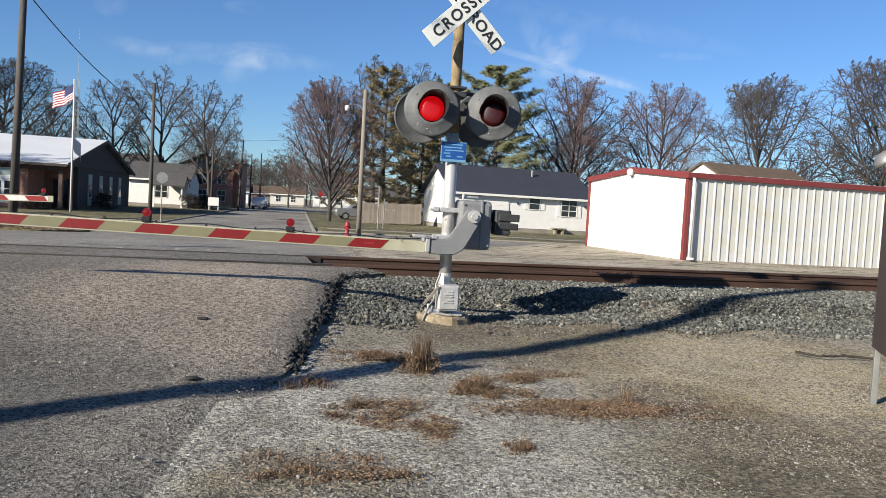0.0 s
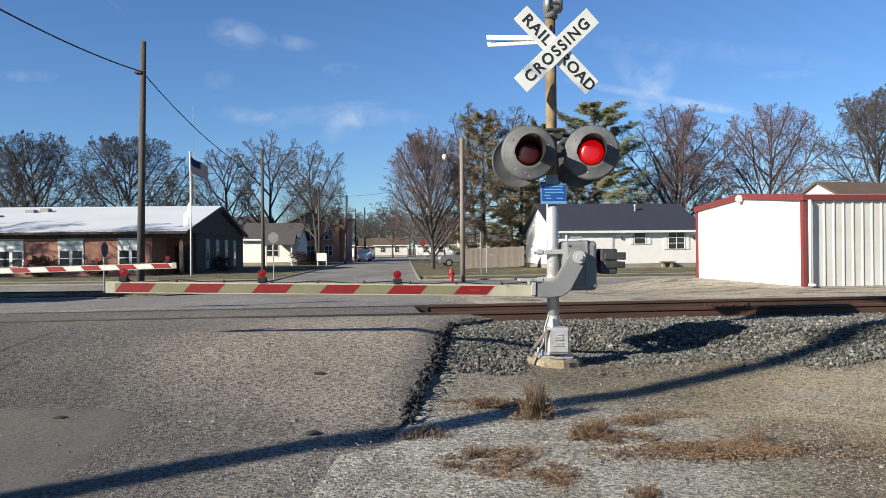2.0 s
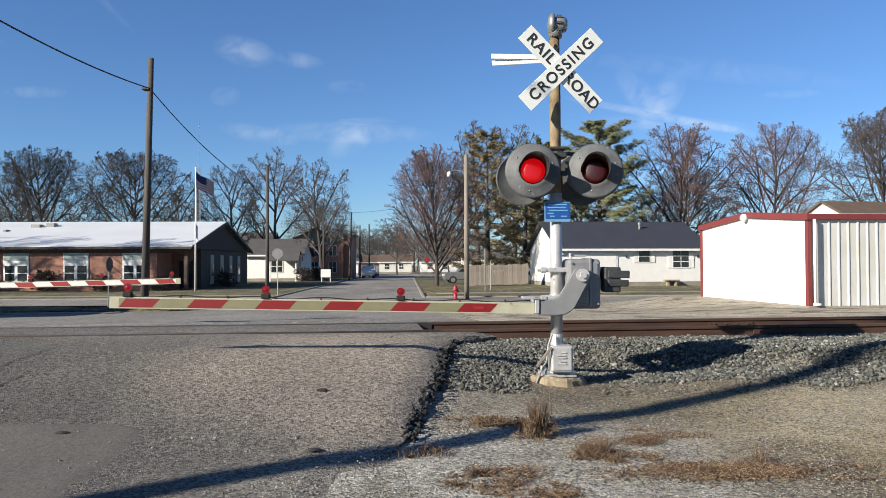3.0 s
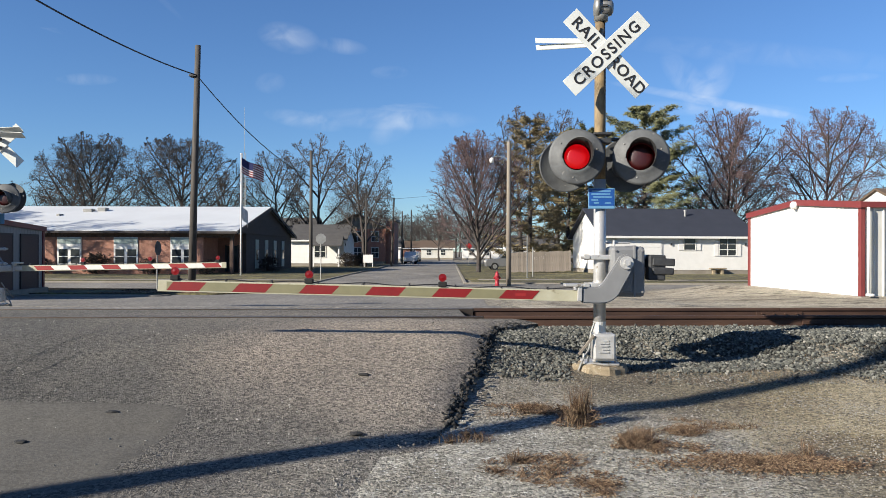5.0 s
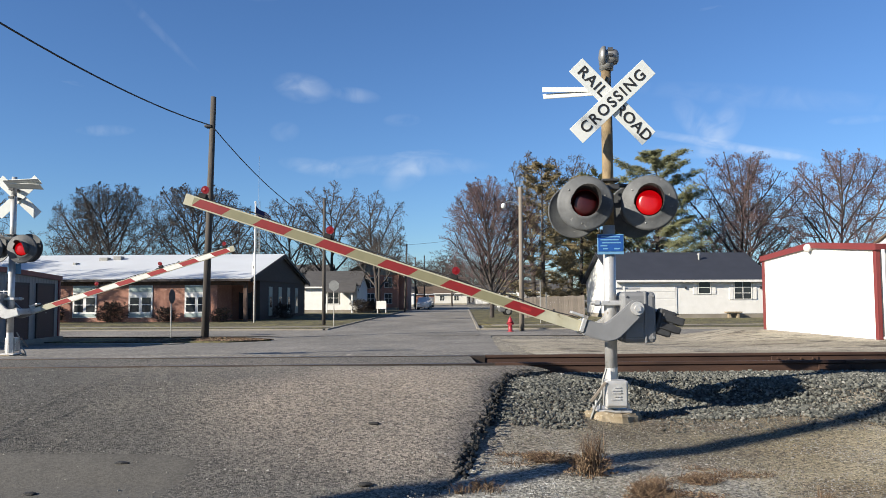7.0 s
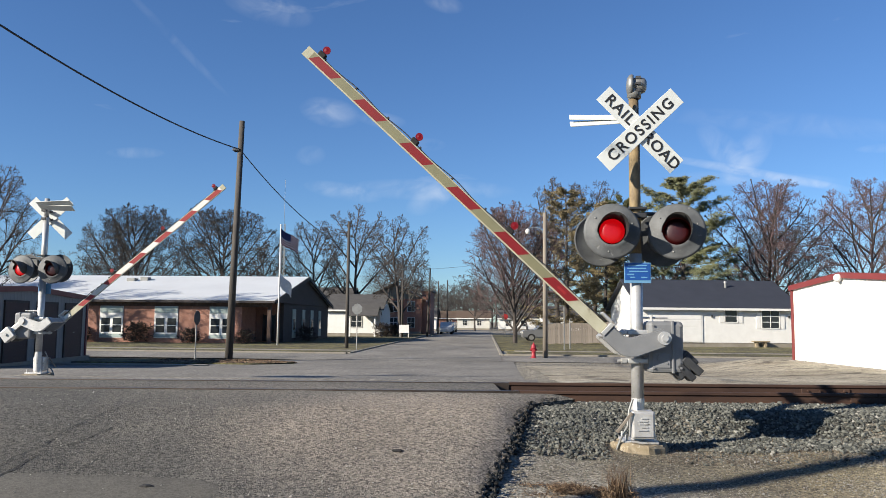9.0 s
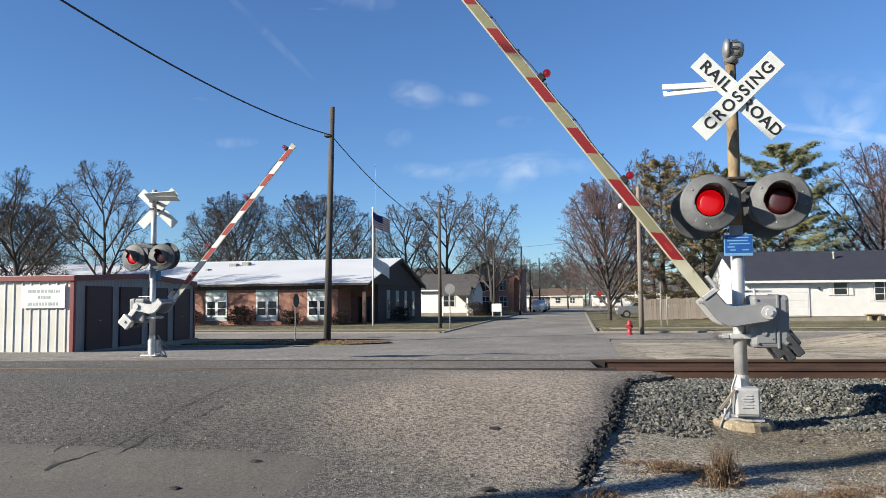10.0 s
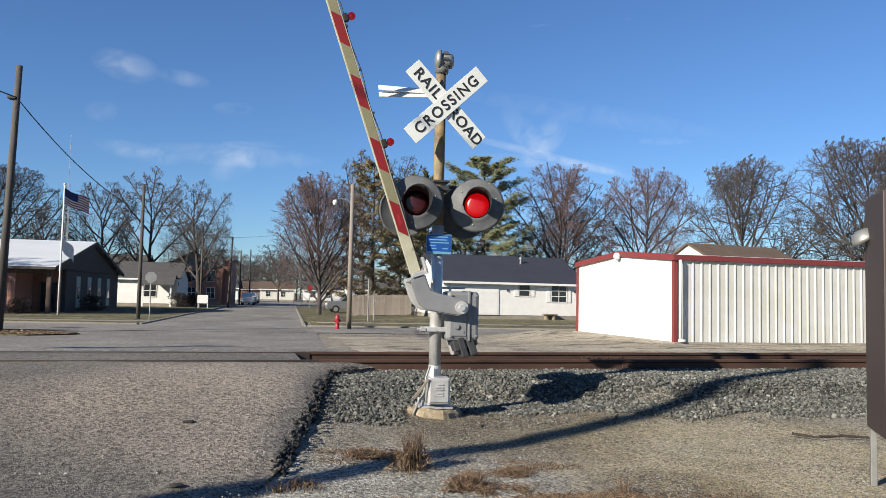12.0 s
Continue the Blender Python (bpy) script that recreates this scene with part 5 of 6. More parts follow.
fh = house("far_house", "low cream house with brown roof at the street's end", pose(-6.2, 172, -0.2), 7.2, 9.0, 2.6, 4.2, "metalcream", "brownroof", wins=(dict(x=1.2, y=0, z=1.0, w=1.0, h=1.1), dict(x=4.4, y=0, z=1.0, w=1.0, h=1.1)))
for x, y, w, wall, roof in ((-16.5, 150, 7, "white", "shingle"), (3.0, 165, 8, "white", "shingle"), (-14, 190, 9, "brick", "brownroof"), (9, 120, 8, "white", "shingle")):
    house("far_house", "far low house behind trees", pose(x, y, -0.2), w, 8, 2.6, 4.3, wall, roof, wins=(dict(x=1.4, y=0, z=1.0, w=1.1, h=1.1), dict(x=4.6, y=0, z=1.0, w=1.1, h=1.1)))
rh = house("roof_house", "white house with brown roof behind the shed", pose(31.2, 51.5, -0.2, 0, 0, 14), 9.0, 6.5, 4.6, 6.25, "white", "brownroof", over=0.25)


# ---- street furniture ----
def utility_pole(label, x, y, z0, top, r0, r1, material, lean=(0, 0)):
    p = thing("utility_pole", label, "utility pole", pose(x, y, z0), "utility poles")
    bm = B()
    tube(bm, (0, 0, -0.3), (lean[0], lean[1], top), r0, r1, 16)
    part("pole", bm, material, p, smooth=True)
    return p


def wire(name, a, b, sag, r, label):
    a, b = Vector(a), Vector(b)
    n = 40
    pts = [a.lerp(b, k / n) - Vector((0, 0, sag * 4 * (k / n) * (1 - k / n))) for k in range(n + 1)]
    v, f = [], []
    limb(v, f, pts, [r] * (n + 1), 6)
    return tagged(pydata(name, v, f, "wire"), label, "cable", "overhead cables")


pa = utility_pole("tall weathered wooden utility pole at the corner", -11.35, 33.75, -0.25, 10.9, 0.17, 0.12, "pole", (0.25, 0))
bm = B()
box(bm, -0.10, -0.2, 9.5, 0.16, 0.2, 9.6, 0.02)
tube(bm, (0.18, -0.2, 9.55), (0.18, -0.1, 9.55), 0.05, seg=10)
part("bracket", bm, "darkcast", pa)
pb = utility_pole("thin wooden utility pole beside the street", -9.1, 50.5, -0.2, 8.4, 0.13, 0.09, "pole")
pc = utility_pole("pale wooden lamp pole near the hydrant", 3.2, 41.2, -0.25, 7.75, 0.14, 0.10, "palepole")
bm = B()
pts = [(0, 0, 6.6), (-0.25, -0.02, 6.9), (-0.6, -0.04, 6.98), (-0.85, -0.05, 6.9)]
for a, b in zip(pts, pts[1:]):
    tube(bm, a, b, 0.025, seg=8)
arm = part("lamp_arm", bm, "galv", pc)
bm = B()
lathe(bm, [(0.0, 0.1), (0.09, 0.06), (0.13, -0.04), (0.10, -0.18), (0.0, -0.2)], Matrix.Translation((-0.92, -0.05, 6.8)), 16)
part("lamp_head", bm, "white", arm, "white street lamp head", True)
for x, y, h in ((-6.9, 92, 8.2), (-9.5, 88, 9.0), (-6.0, 122, 8.4), (-7.2, 118, 8.0)):
    utility_pole("slim utility pole far down the street", x, y, -0.2, h, 0.13, 0.09, "pole", (0.3 if y == 92 else 0, 0))
# the pole behind the viewer that throws the long shadow
pn = utility_pole("wooden utility pole standing behind the viewer", -12.7, -1.25, 0, 12.1, 0.19, 0.14, "pole")
wire("cable", (-12.68, -1.25, 11.17), (-11.12, 33.75, 9.33), 1.45, 0.028, "thick black overhead cable")
wire("cable", (-11.12, 33.75, 9.3), (-9.1, 50.5, 6.45), 0.6, 0.022, "black overhead cable running down the street")
wire("cable", (-9.1, 50.5, 6.6), (-7.0, 92, 5.6), 0.3, 0.022, "black overhead cable running down the street")
wire("cable", (-12, 100, 8.4), (3.2, 80, 8.2), 0.4, 0.014, "thin cable over the street")


def sign_post(label, x, y, z0, h, r, face, sides, colour, bars=True):
    s = thing("road_sign", label, "road sign", pose(x, y, z0, 0, 0, face), "road signs")
    bm = B()
    tube(bm, (0, 0, -0.2), (0, 0, h + r), 0.03, seg=8)
    part("post", bm, "galv", s)
    bm = B()
    lathe(bm, [(0.0, 0.004), (r, 0.004), (r, -0.004), (0.0, -0.004)], Matrix.Translation((0, -0.04, h)) @ pose(0, 0, 0, 90, 0, 0) @ pose(0, 0, 0, 0, 0, 22.5), sides)
    part("plate", bm, colour, s)
    return s


sign_post("octagonal road sign seen from its grey back", -7.95, 47.6, -0.2, 2.55, 0.34, 0, 8, "galv")
sign_post("dark back of an octagonal road sign on a post", -13.8, 36.2, -0.25, 1.95, 0.36, 86, 8, "darkcast")
sign_post("far octagonal stop sign, red", 2.6, 100, -0.2, 2.5, 0.4, 0, 8, "stopred")
for x, y, h in ((5.3, 52, 2.9), (5.9, 54, 2.1)):
    bm = B()
    tube(bm, (x, y, -0.2), (x, y, h - 0.2), 0.04, seg=8)
    tagged(link_mesh("sign_post", bm, "galv"), "bare grey metal sign post", "post", "bare posts")
s = thing("yard_sign", "small white notice board on two legs", "sign board", pose(-9.6, 86, -0.2))
bm = B()
box(bm, 0, 0, 0.5, 1.1, 0.06, 1.4, 0.01)
part("board", bm, "white", s)
for x in (0.05, 1.0):
    bm = B()
    box(bm, x, 0.06, 0, x + 0.08, 0.14, 1.3)
    part("leg", bm, "white", s)

hy = thing("fire_hydrant", "small red fire hydrant at the kerb", "fire hydrant", pose(2.55, 40.6, -0.25))
bm = B()
lathe(bm, [(0.17, 0.0), (0.17, 0.05), (0.11, 0.06), (0.105, 0.5), (0.15, 0.52), (0.15, 0.56), (0.12, 0.58), (0.11, 0.68), (0.06, 0.76), (0.03, 0.78), (0.03, 0.83), (0.0, 0.83)], Matrix(), 20)
part("barrel", bm, "hydrant", hy, smooth=True)
for a, b, r in (((-0.19, 0, 0.45), (0.19, 0, 0.45), 0.055), ((0, -0.21, 0.42), (0, 0, 0.42), 0.075)):
    bm = B()
    tube(bm, a, b, r, seg=12)
    part("outlet", bm, "hydrant", hy)

# flagpole and flags
fp = thing("flagpole", "tall white flagpole before the brick hall", "flagpole", pose(-15.05, 55.4, -0.2))
bm = B()
tube(bm, (0, 0, -0.1), (0, 0, 8.75), 0.07, 0.04, 12)
lathe(bm, [(0.0, 0.16), (0.07, 0.1), (0.07, 0.04), (0.0, 0.0)], Matrix.Translation((0, 0, 8.72)), 12)
part("pole", bm, "white", fp, smooth=True)


def flag(label, h, w, n, colour_of, place, slope):
    """A flag of rigid upright strips, each hung on the one before it by its pose."""
    f = thing("flag", label, "flag", place)
    strips = []
    for k in range(n):
        holder = None
        bands = colour_of(k, n)
        for z0, z1, mt in bands:
            bm = B()
            x0, x1 = w * k / n, w * (k + 1) / n + 0.01
            zz = lambda x: -slope * x - 0.06 * math.sin(x * 3.1)
            yy = lambda x: 0.10 * math.sin(x * 5.2) * min(1, x * 2)
            vs = [bm.verts.new((x, yy(x) + s, z * h + zz(x))) for s in (-0.006, 0.006) for x, z in ((x0, z0), (x1, z0), (x1, z1), (x0, z1))]
            bm.faces.new(vs[3::-1]), bm.faces.new(vs[4:])
            for q in range(4):
                bm.faces.new((vs[q], vs[(q + 1) % 4], vs[4 + (q + 1) % 4], vs[4 + q]))
            part("strip", bm, mt, f)
    return f


def stars_and_stripes(k, n):
    out = []
    for r in range(13):
        z0, z1 = 1 - (r + 1) / 13, 1 - r / 13
        if k < n * 0.4 and r < 7:
            out.append((z0, z1, "flagblue"))
        else:
            out.append((z0, z1, "flagred" if r % 2 == 0 else "flagwhite"))
    return out


FLAG_AT = (-15.05, 55.35)
us_flag = flag("red, white and blue striped national flag", 1.05, 1.65, 8, stars_and_stripes, pose(FLAG_AT[0], FLAG_AT[1], 7.3), 0.42)
white_flag = flag("plain white flag below the national flag", 0.95, 1.35, 8, lambda k, n: [(0, 1, "flagwhite")], pose(FLAG_AT[0], FLAG_AT[1], 4.2), 0.7)

# lattice mast far behind
at = thing("lattice_mast", "thin lattice radio mast behind the trees", "radio mast", pose(-24.6, 92, -0.2))
bm = B()
for sx, sy in ((-0.2, -0.15), (0.2, -0.15), (0, 0.2)):
    tube(bm, (sx, sy, 0), (sx, sy, 13.5), 0.03, seg=5)
for k in range(26):
    z = 0.5 + 0.5 * k
    tube(bm, (-0.2, -0.15, z), (0.2, -0.15, z + 0.5), 0.015, seg=4)
part("frame", bm, "galv", at)
bm = B()
tube(bm, (0, 0, 13.4), (0, 0, 19), 0.02, seg=5)
part("aerial", bm, "galv", at)

# board fence
fe = thing("board_fence", "weathered grey wooden board fence", "fence", pose(5.2, 65.9, -0.2, 0, 0, -5))
bm = B()
box(bm, 0, -0.012, 0, 0.185, 0.012, 1.72, 0.004)
first = part("board", bm, "fence", fe)
for k in range(1, 27):
    o = new("board", first.data)
    o.parent = fe
    o.location = (0.193 * k, random.uniform(-0.01, 0.01), random.uniform(-0.03, 0.05) + 0.006 * k)
for z in (0.4, 1.4):
    bm = B()
    box(bm, 0, 0.02, z, 5.2, 0.06, z + 0.09)
    part("rail", bm, "fence", fe)


# parked car behind the fence
def car(label, m, paint):
    c = thing("parked_car", label, "car", m, "parked cars")
    bm = B()
    prof = [(-2.2, 0.35), (-2.25, 0.8), (-2.15, 1.05), (-1.0, 1.12), (-0.45, 1.7), (1.6, 1.75), (2.05, 1.15), (2.15, 0.9), (2.15, 0.35)]
    prism(bm, prof, -0.85, 0.85)
    bmesh.ops.bevel(bm, geom=bm.edges[:], offset=0.06, segments=2, affect="EDGES")
    part("body", bm, paint, c, smooth=False)
    for s in (-1, 1):
        bm = B()
        prism(bm, [(-0.85, 1.15), (-0.42, 1.6), (0.35, 1.64), (0.35, 1.15)], s * 0.852, s * 0.862)
        part("window", bm, "glass", c)
        bm = B()
        prism(bm, [(0.45, 1.15), (0.45, 1.64), (1.5, 1.64), (1.85, 1.15)], s * 0.852, s * 0.862)
        part("window", bm, "glass", c)
        for x in (-1.4, 1.35):
            bm = B()
            tube(bm, (x, s * 0.62, 0.36), (x, s * 0.88, 0.36), 0.37, seg=20)
            wh = part("wheel", bm, "rubber", c)
            bm = B()
            tube(bm, (x, s * 0.86, 0.36), (x, s * 0.895, 0.36), 0.22, seg=16)
            part("rim", bm, "galv", wh)
    for y in (-0.6, 0.6):
        bm = B()
        box(bm, -2.27, y - 0.15, 0.75, -2.2, y + 0.15, 0.92, 0.02)
        part("headlight", bm, "white", c)
    return c


car("grey off-road car parked behind the fence", pose(5.8, 75.5, -0.2, 0, 0, 4), "carpaint")
for x, y, p in ((-6.4, 128, "white"), (-6.3, 136, "carpaint"), (-6.0, 112, "white")):
    car("car parked along the far street", pose(x + 0.4, y, -0.2, 0, 0, 90), p)

# brown cabinet on legs at the verge
cb = thing("steel_cabinet", "brown steel cabinet standing on grey metal legs", "cabinet", pose(4.86, 5.60, 0.12, 0, 0, -30))
bm = B()
box(bm, 0.0, -0.3, 0.42, 1.3, 0.45, 2.42, 0.012)
part("case", bm, "brownbox", cb)
for x, y in ((0.02, -0.26), (1.22, -0.26), (0.02, 0.40), (1.22, 0.40)):
    bm = B()
    box(bm, x, y, -0.2, x + 0.05, y + 0.05, 0.42, 0.004)
    part("leg", bm, "galv", cb)
bm = B()
lathe(bm, [(0.0, 0.1), (0.10, 0.08), (0.14, 0.0), (0.15, -0.04), (0.0, -0.04)], Matrix.Translation((-0.02, 0.36, 2.08)) @ pose(0, 0, 0, 0, -30, 0) @ Matrix.Diagonal((0.8, 0.8, 0.8, 1)), 18)
part("vent_hood", bm, "galv", cb, "rounded grey vent hood", True)


# ---- trees ----
def bare_tree_data(seed, height, fork, spread, up, counts, droop=0.0, trunk=0.028, reach=0.5, thin=1.0, sprays=0, env=None):
    """A leafless tree: trunk and limbs, and a crown of twigs. Angles in degrees."""
    rng = random.Random(seed)
    wood, crown = ([], []), ([], [])
    top = len(counts)

    def room(p, d):
        """How far a branch may reach before it leaves the rounded outline of the crown."""
        wide, low = env
        mid, half = height * (1 + low) / 2, height * (1 - low) / 2
        o = Vector((p.x / (wide * height), p.y / (wide * height), (p.z - mid) / half))
        e = Vector((d.x / (wide * height), d.y / (wide * height), d.z / half))
        a, b, c = e.dot(e), o.dot(e), o.dot(o) - 1
        return (-b + math.sqrt(b * b - a * c)) / a if c < 0 else 0.0

    def grow(pos, way, length, r, level):
        n = (6, 5, 3, 2, 1)[min(level, 4)]
        pts, rad = [pos], [r]
        d = way.copy()
        for k in range(n):
            d = (d + Vector((rng.gauss(0, 1), rng.gauss(0, 1), rng.gauss(0, 1))) * (0.045 + 0.03 * level) + Vector((0, 0, up * (1, 1, 0.7, 0.35, 0.2)[min(level, 4)] - droop * max(0, level - 1)))).normalized()
            pts.append(pts[-1] + d * (length / n))
            rad.append(max(r * (1 - (0.93 if level == 0 else 0.66) * (k + 1) / n), 0.0065 * thin))
        sides = (9, 6, 5, 3, 3)[min(level, 4)]
        limb(*(wood if level < 2 else crown), pts, rad, sides)
        if level >= top:
            for c in range(sprays):         # last fine twigs
                q = pts[0].lerp(pts[-1], 0.25 + 0.75 * rng.random())
                t = (way + Vector((rng.gauss(0, 1), rng.gauss(0, 1), rng.gauss(0.35, 1))) * 0.55).normalized()
                e = t.orthogonal().normalized() * 0.006 * thin
                base = len(crown[0])
                crown[0].extend((tuple(q - e), tuple(q + e), tuple(q + t * length * rng.uniform(0.6, 1.3))))
                crown[1].append((base, base + 1, base + 2))
            return
        for c in range(counts[level]):
            if level == 0:
                f = fork + (1 - fork) * (c + rng.random() * 0.7) / counts[0]
            else:
                f = 0.22 + 0.78 * (c + rng.random()) / counts[level]
            i = min(int(f * n), n - 1)
            p = pts[i].lerp(pts[i + 1], f * n - i)
            axis = (pts[i + 1] - pts[i]).normalized()
            side = axis.orthogonal().normalized()
            side.rotate(Matrix.Rotation(c * 2.4 + rng.uniform(-0.6, 0.6) + seed, 3, axis))
            ang = radians(spread * (1.15 - 0.45 * f if level == 0 else 1.0) * rng.uniform(0.75, 1.2))
            nd = (axis * math.cos(ang) + side * math.sin(ang)).normalized()
            if level == 0:
                ln = height * reach * (1.0 - 0.45 * abs(f - 0.55)) * rng.uniform(0.85, 1.1) * (1.25 - 0.6 * f)
            else:
                ln = length * (rng.uniform(0.24, 0.40) if level == 1 else rng.uniform(0.36, 0.55)) * (1.25 - 0.6 * f)
            if env:
                ln = min(ln, room(p, nd) * rng.uniform(0.9, 1.06) + 0.02 * height)
            grow(p, nd, ln, max(r * (0.46 if level == 0 else 0.52) * (1.1 - 0.5 * f), 0.009 * thin), level + 1)

    grow(Vector((0, 0, -0.2)), Vector((0, 0, 1)), height * 0.82, height * trunk, 0)
    return wood, crown


def conifer_data(seed, height, width, clumps, low=0.12, flare=0.75, needle=0.34):
    rng = random.Random(seed)
    wood, crown = ([], []), ([], [])
    limb(*wood, [Vector((0.1 * rng.gauss(0, 1) * k / 6, 0.1 * rng.gauss(0, 1) * k / 6, height * k / 6)) for k in range(7)], [height * 0.016 * (1 - 0.85 * k / 6) for k in range(7)], 7)
    nb = 78
    per = clumps // nb
    for b in range(nb):
        f = low + (1 - low) * ((b + rng.random()) / nb)
        ln = width * (1 - f) ** flare * rng.uniform(0.6, 1.15) * (0.75 if f < low + 0.1 else 1) + 0.25
        a = b * 2.399 + rng.uniform(-0.4, 0.4)
        rise = rng.uniform(-0.10, 0.28) + 0.35 * f
        p0 = Vector((0, 0, f * height))
        tip = p0 + Vector((math.cos(a) * ln, math.sin(a) * ln, rise * ln))
        mid = p0.lerp(tip, 0.55) - Vector((0, 0, 0.10 * ln))
        limb(*wood, [p0, mid, tip], [0.05, 0.03, 0.012], 4)
        for c in range(per):
            g = 0.30 + 0.72 * rng.random() ** 0.7
            q = (p0.lerp(mid, g / 0.55) if g < 0.55 else mid.lerp(tip, (g - 0.55) / 0.45)) + Vector((rng.gauss(0, 1), rng.gauss(0, 1), rng.gauss(0, 0.4))) * 0.12 * ln ** 0.6
            for s in range(7):
                d = Vector((rng.gauss(0, 1), rng.gauss(0, 1), rng.gauss(0.25, 0.8))).normalized()
                e = d.orthogonal().normalized() * needle * 0.11
                base = len(crown[0])
                crown[0].extend((tuple(q - e), tuple(q + e), tuple(q + d * needle * rng.uniform(0.7, 1.2))))
                crown[1].append((base, base + 1, base + 2))
    return wood, crown


def tree_meshes(name, data, bark, crown):
    out = []
    for part_name, (v, f), mt in (("trunk", data[0], bark), ("crown", data[1], crown)):
        me = bpy.data.meshes.new(name + "_" + part_name)
        me.from_pydata(v, [], f)
        me.update()
        me.materials.append(M[mt])
        out.append((part_name, me))
    return out


TREES = {
    "spread": tree_meshes("spread", bare_tree_data(3, 14, 0.20, 50, 0.05, (11, 9, 7, 5), reach=0.7, trunk=0.022, env=(0.44, 0.16), sprays=1, thin=1.7), "bark", "twig"),
    "tall": tree_meshes("tall", bare_tree_data(11, 14, 0.24, 46, 0.055, (12, 9, 7, 5), reach=0.6, trunk=0.021, env=(0.34, 0.2), sprays=1, thin=1.7), "bark", "twig"),
    "round": tree_meshes("round", bare_tree_data(23, 12, 0.08, 52, 0.055, (24, 10, 7, 5), reach=0.72, trunk=0.019, env=(0.50, 0.08), sprays=1, thin=1.6), "bark", "twig"),
    "maple": tree_meshes("maple", bare_tree_data(37, 12, 0.10, 42, 0.075, (36, 10, 7, 4), reach=0.62, trunk=0.018, env=(0.37, 0.06), sprays=1, thin=1.4), "bark", "twigred"),
    "maplegrey": tree_meshes("maplegrey", bare_tree_data(41, 14, 0.10, 52, 0.045, (23, 10, 7, 5), reach=0.70, trunk=0.020, env=(0.45, 0.10), sprays=1, thin=1.6), "bark", "twigred"),
    "haze": tree_meshes("haze", bare_tree_data(53, 12, 0.14, 50, 0.05, (11, 7, 6, 5), thin=1.6, trunk=0.018, reach=0.55, sprays=1), "bark", "twig"),
    "pine": tree_meshes("pine", conifer_data(63, 16.2, 5.6, 11500, 0.10, 0.33, 0.32), "bark", "needle"),
    "brownpine": tree_meshes("brownpine", conifer_data(67, 15.5, 4.4, 6400, 0.05, 0.42, 0.28), "bark", "needlebrown"),
    "bush": tree_meshes("bush", bare_tree_data(71, 1.6, 0.03, 56, 0.03, (22, 9, 9), trunk=0.014, reach=0.62, thin=1.6), "shrub", "shrub"),
    "weed": tree_meshes("weed", bare_tree_data(81, 0.42, 0.04, 52, 0.03, (13, 7, 7), trunk=0.012, reach=0.66, thin=0.42), "weed", "weed"),
}


def plant(kind, x, y, scale, turn, label, category="tree", z=-0.25, group="bare trees", sx=1.0):
    t = thing(category, label, category, pose(x, y, z, 0, 0, turn), group)
    t.scale = (scale * sx, scale * sx, scale)
    for name, me in TREES[kind]:
        o = new(name, me)
        o.parent = t
    return t


BARE = "tall leafless deciduous tree with grey branches"
for kind, x, y, h, base, turn, sx, label in (
        ("round", -47.3, 58.1, 10.6, 12, 20, 1.0, BARE), ("spread", -52, 66, 11.2, 14, 80, 1.0, BARE), ("tall", -33.6, 50, 12.2, 14, 140, 0.85, BARE),
        ("round", -43.2, 94, 15.9, 12, 200, 1.0, "rounded leafless tree with dense twigs behind the hall"), ("round", -33.5, 96.3, 15.9, 12, 330, 1.05, "rounded leafless tree with dense twigs behind the hall"),
        ("spread", -51.5, 103, 15.0, 14, 10, 1.0, BARE), ("spread", -41.5, 51.5, 12.0, 14, 215, 1.0, BARE), ("tall", -36, 125, 14.8, 14, 50, 1.0, BARE), ("spread", -18.2, 106, 17.6, 14, 255, 0.9, "large leafless tree with heavy dark limbs"),
        ("tall", -23, 102, 15.2, 14, 100, 0.95, BARE), ("spread", -9.9, 89.4, 13.9, 14, 170, 0.85, "leafless tree arching over the street"),
        ("maple", 2.6, 67, 12.1, 12, 30, 1.0, "leafless reddish maple with upswept branches"), ("tall", 8.9, 94, 19.4, 14, 15, 0.8, BARE), ("tall", 13.3, 94, 19.0, 14, 75, 0.8, BARE),
        ("maplegrey", 28.8, 80, 16.6, 14, 60, 0.9, "leafless tree with upswept reddish twigs"), ("maplegrey", 39.7, 81, 16.9, 14, 120, 0.85, "leafless tree with upswept reddish twigs"),
        ("round", 46.0, 70.5, 16.4, 12, 210, 0.95, BARE), ("round", 53.0, 63.3, 17.4, 12, 300, 0.95, BARE), ("round", 60, 66, 18.0, 12, 30, 0.95, BARE), ("round", 34, 92, 13.5, 12, 90, 1.0, BARE),
        ("maplegrey", 23, 100, 15.0, 14, 200, 1.0, BARE), ("tall", -13.6, 120, 12.5, 14, 0, 1.0, BARE), ("spread", -2.0, 150, 10, 14, 40, 1.0, BARE)):
    plant(kind, x, y, h / base, turn, label, sx=sx)
rng = random.Random(5)
for k in range(34):
    a = radians(-46 + 92 * (k + rng.random()) / 34)
    r = rng.uniform(150, 215)
    if abs(math.degrees(a) + 1) < 2.3:
        continue
    plant("haze", r * math.sin(a), r * math.cos(a), rng.uniform(0.75, 1.25), rng.uniform(0, 360), "far leafless tree in the haze of the town", group="far trees", sx=1.25)
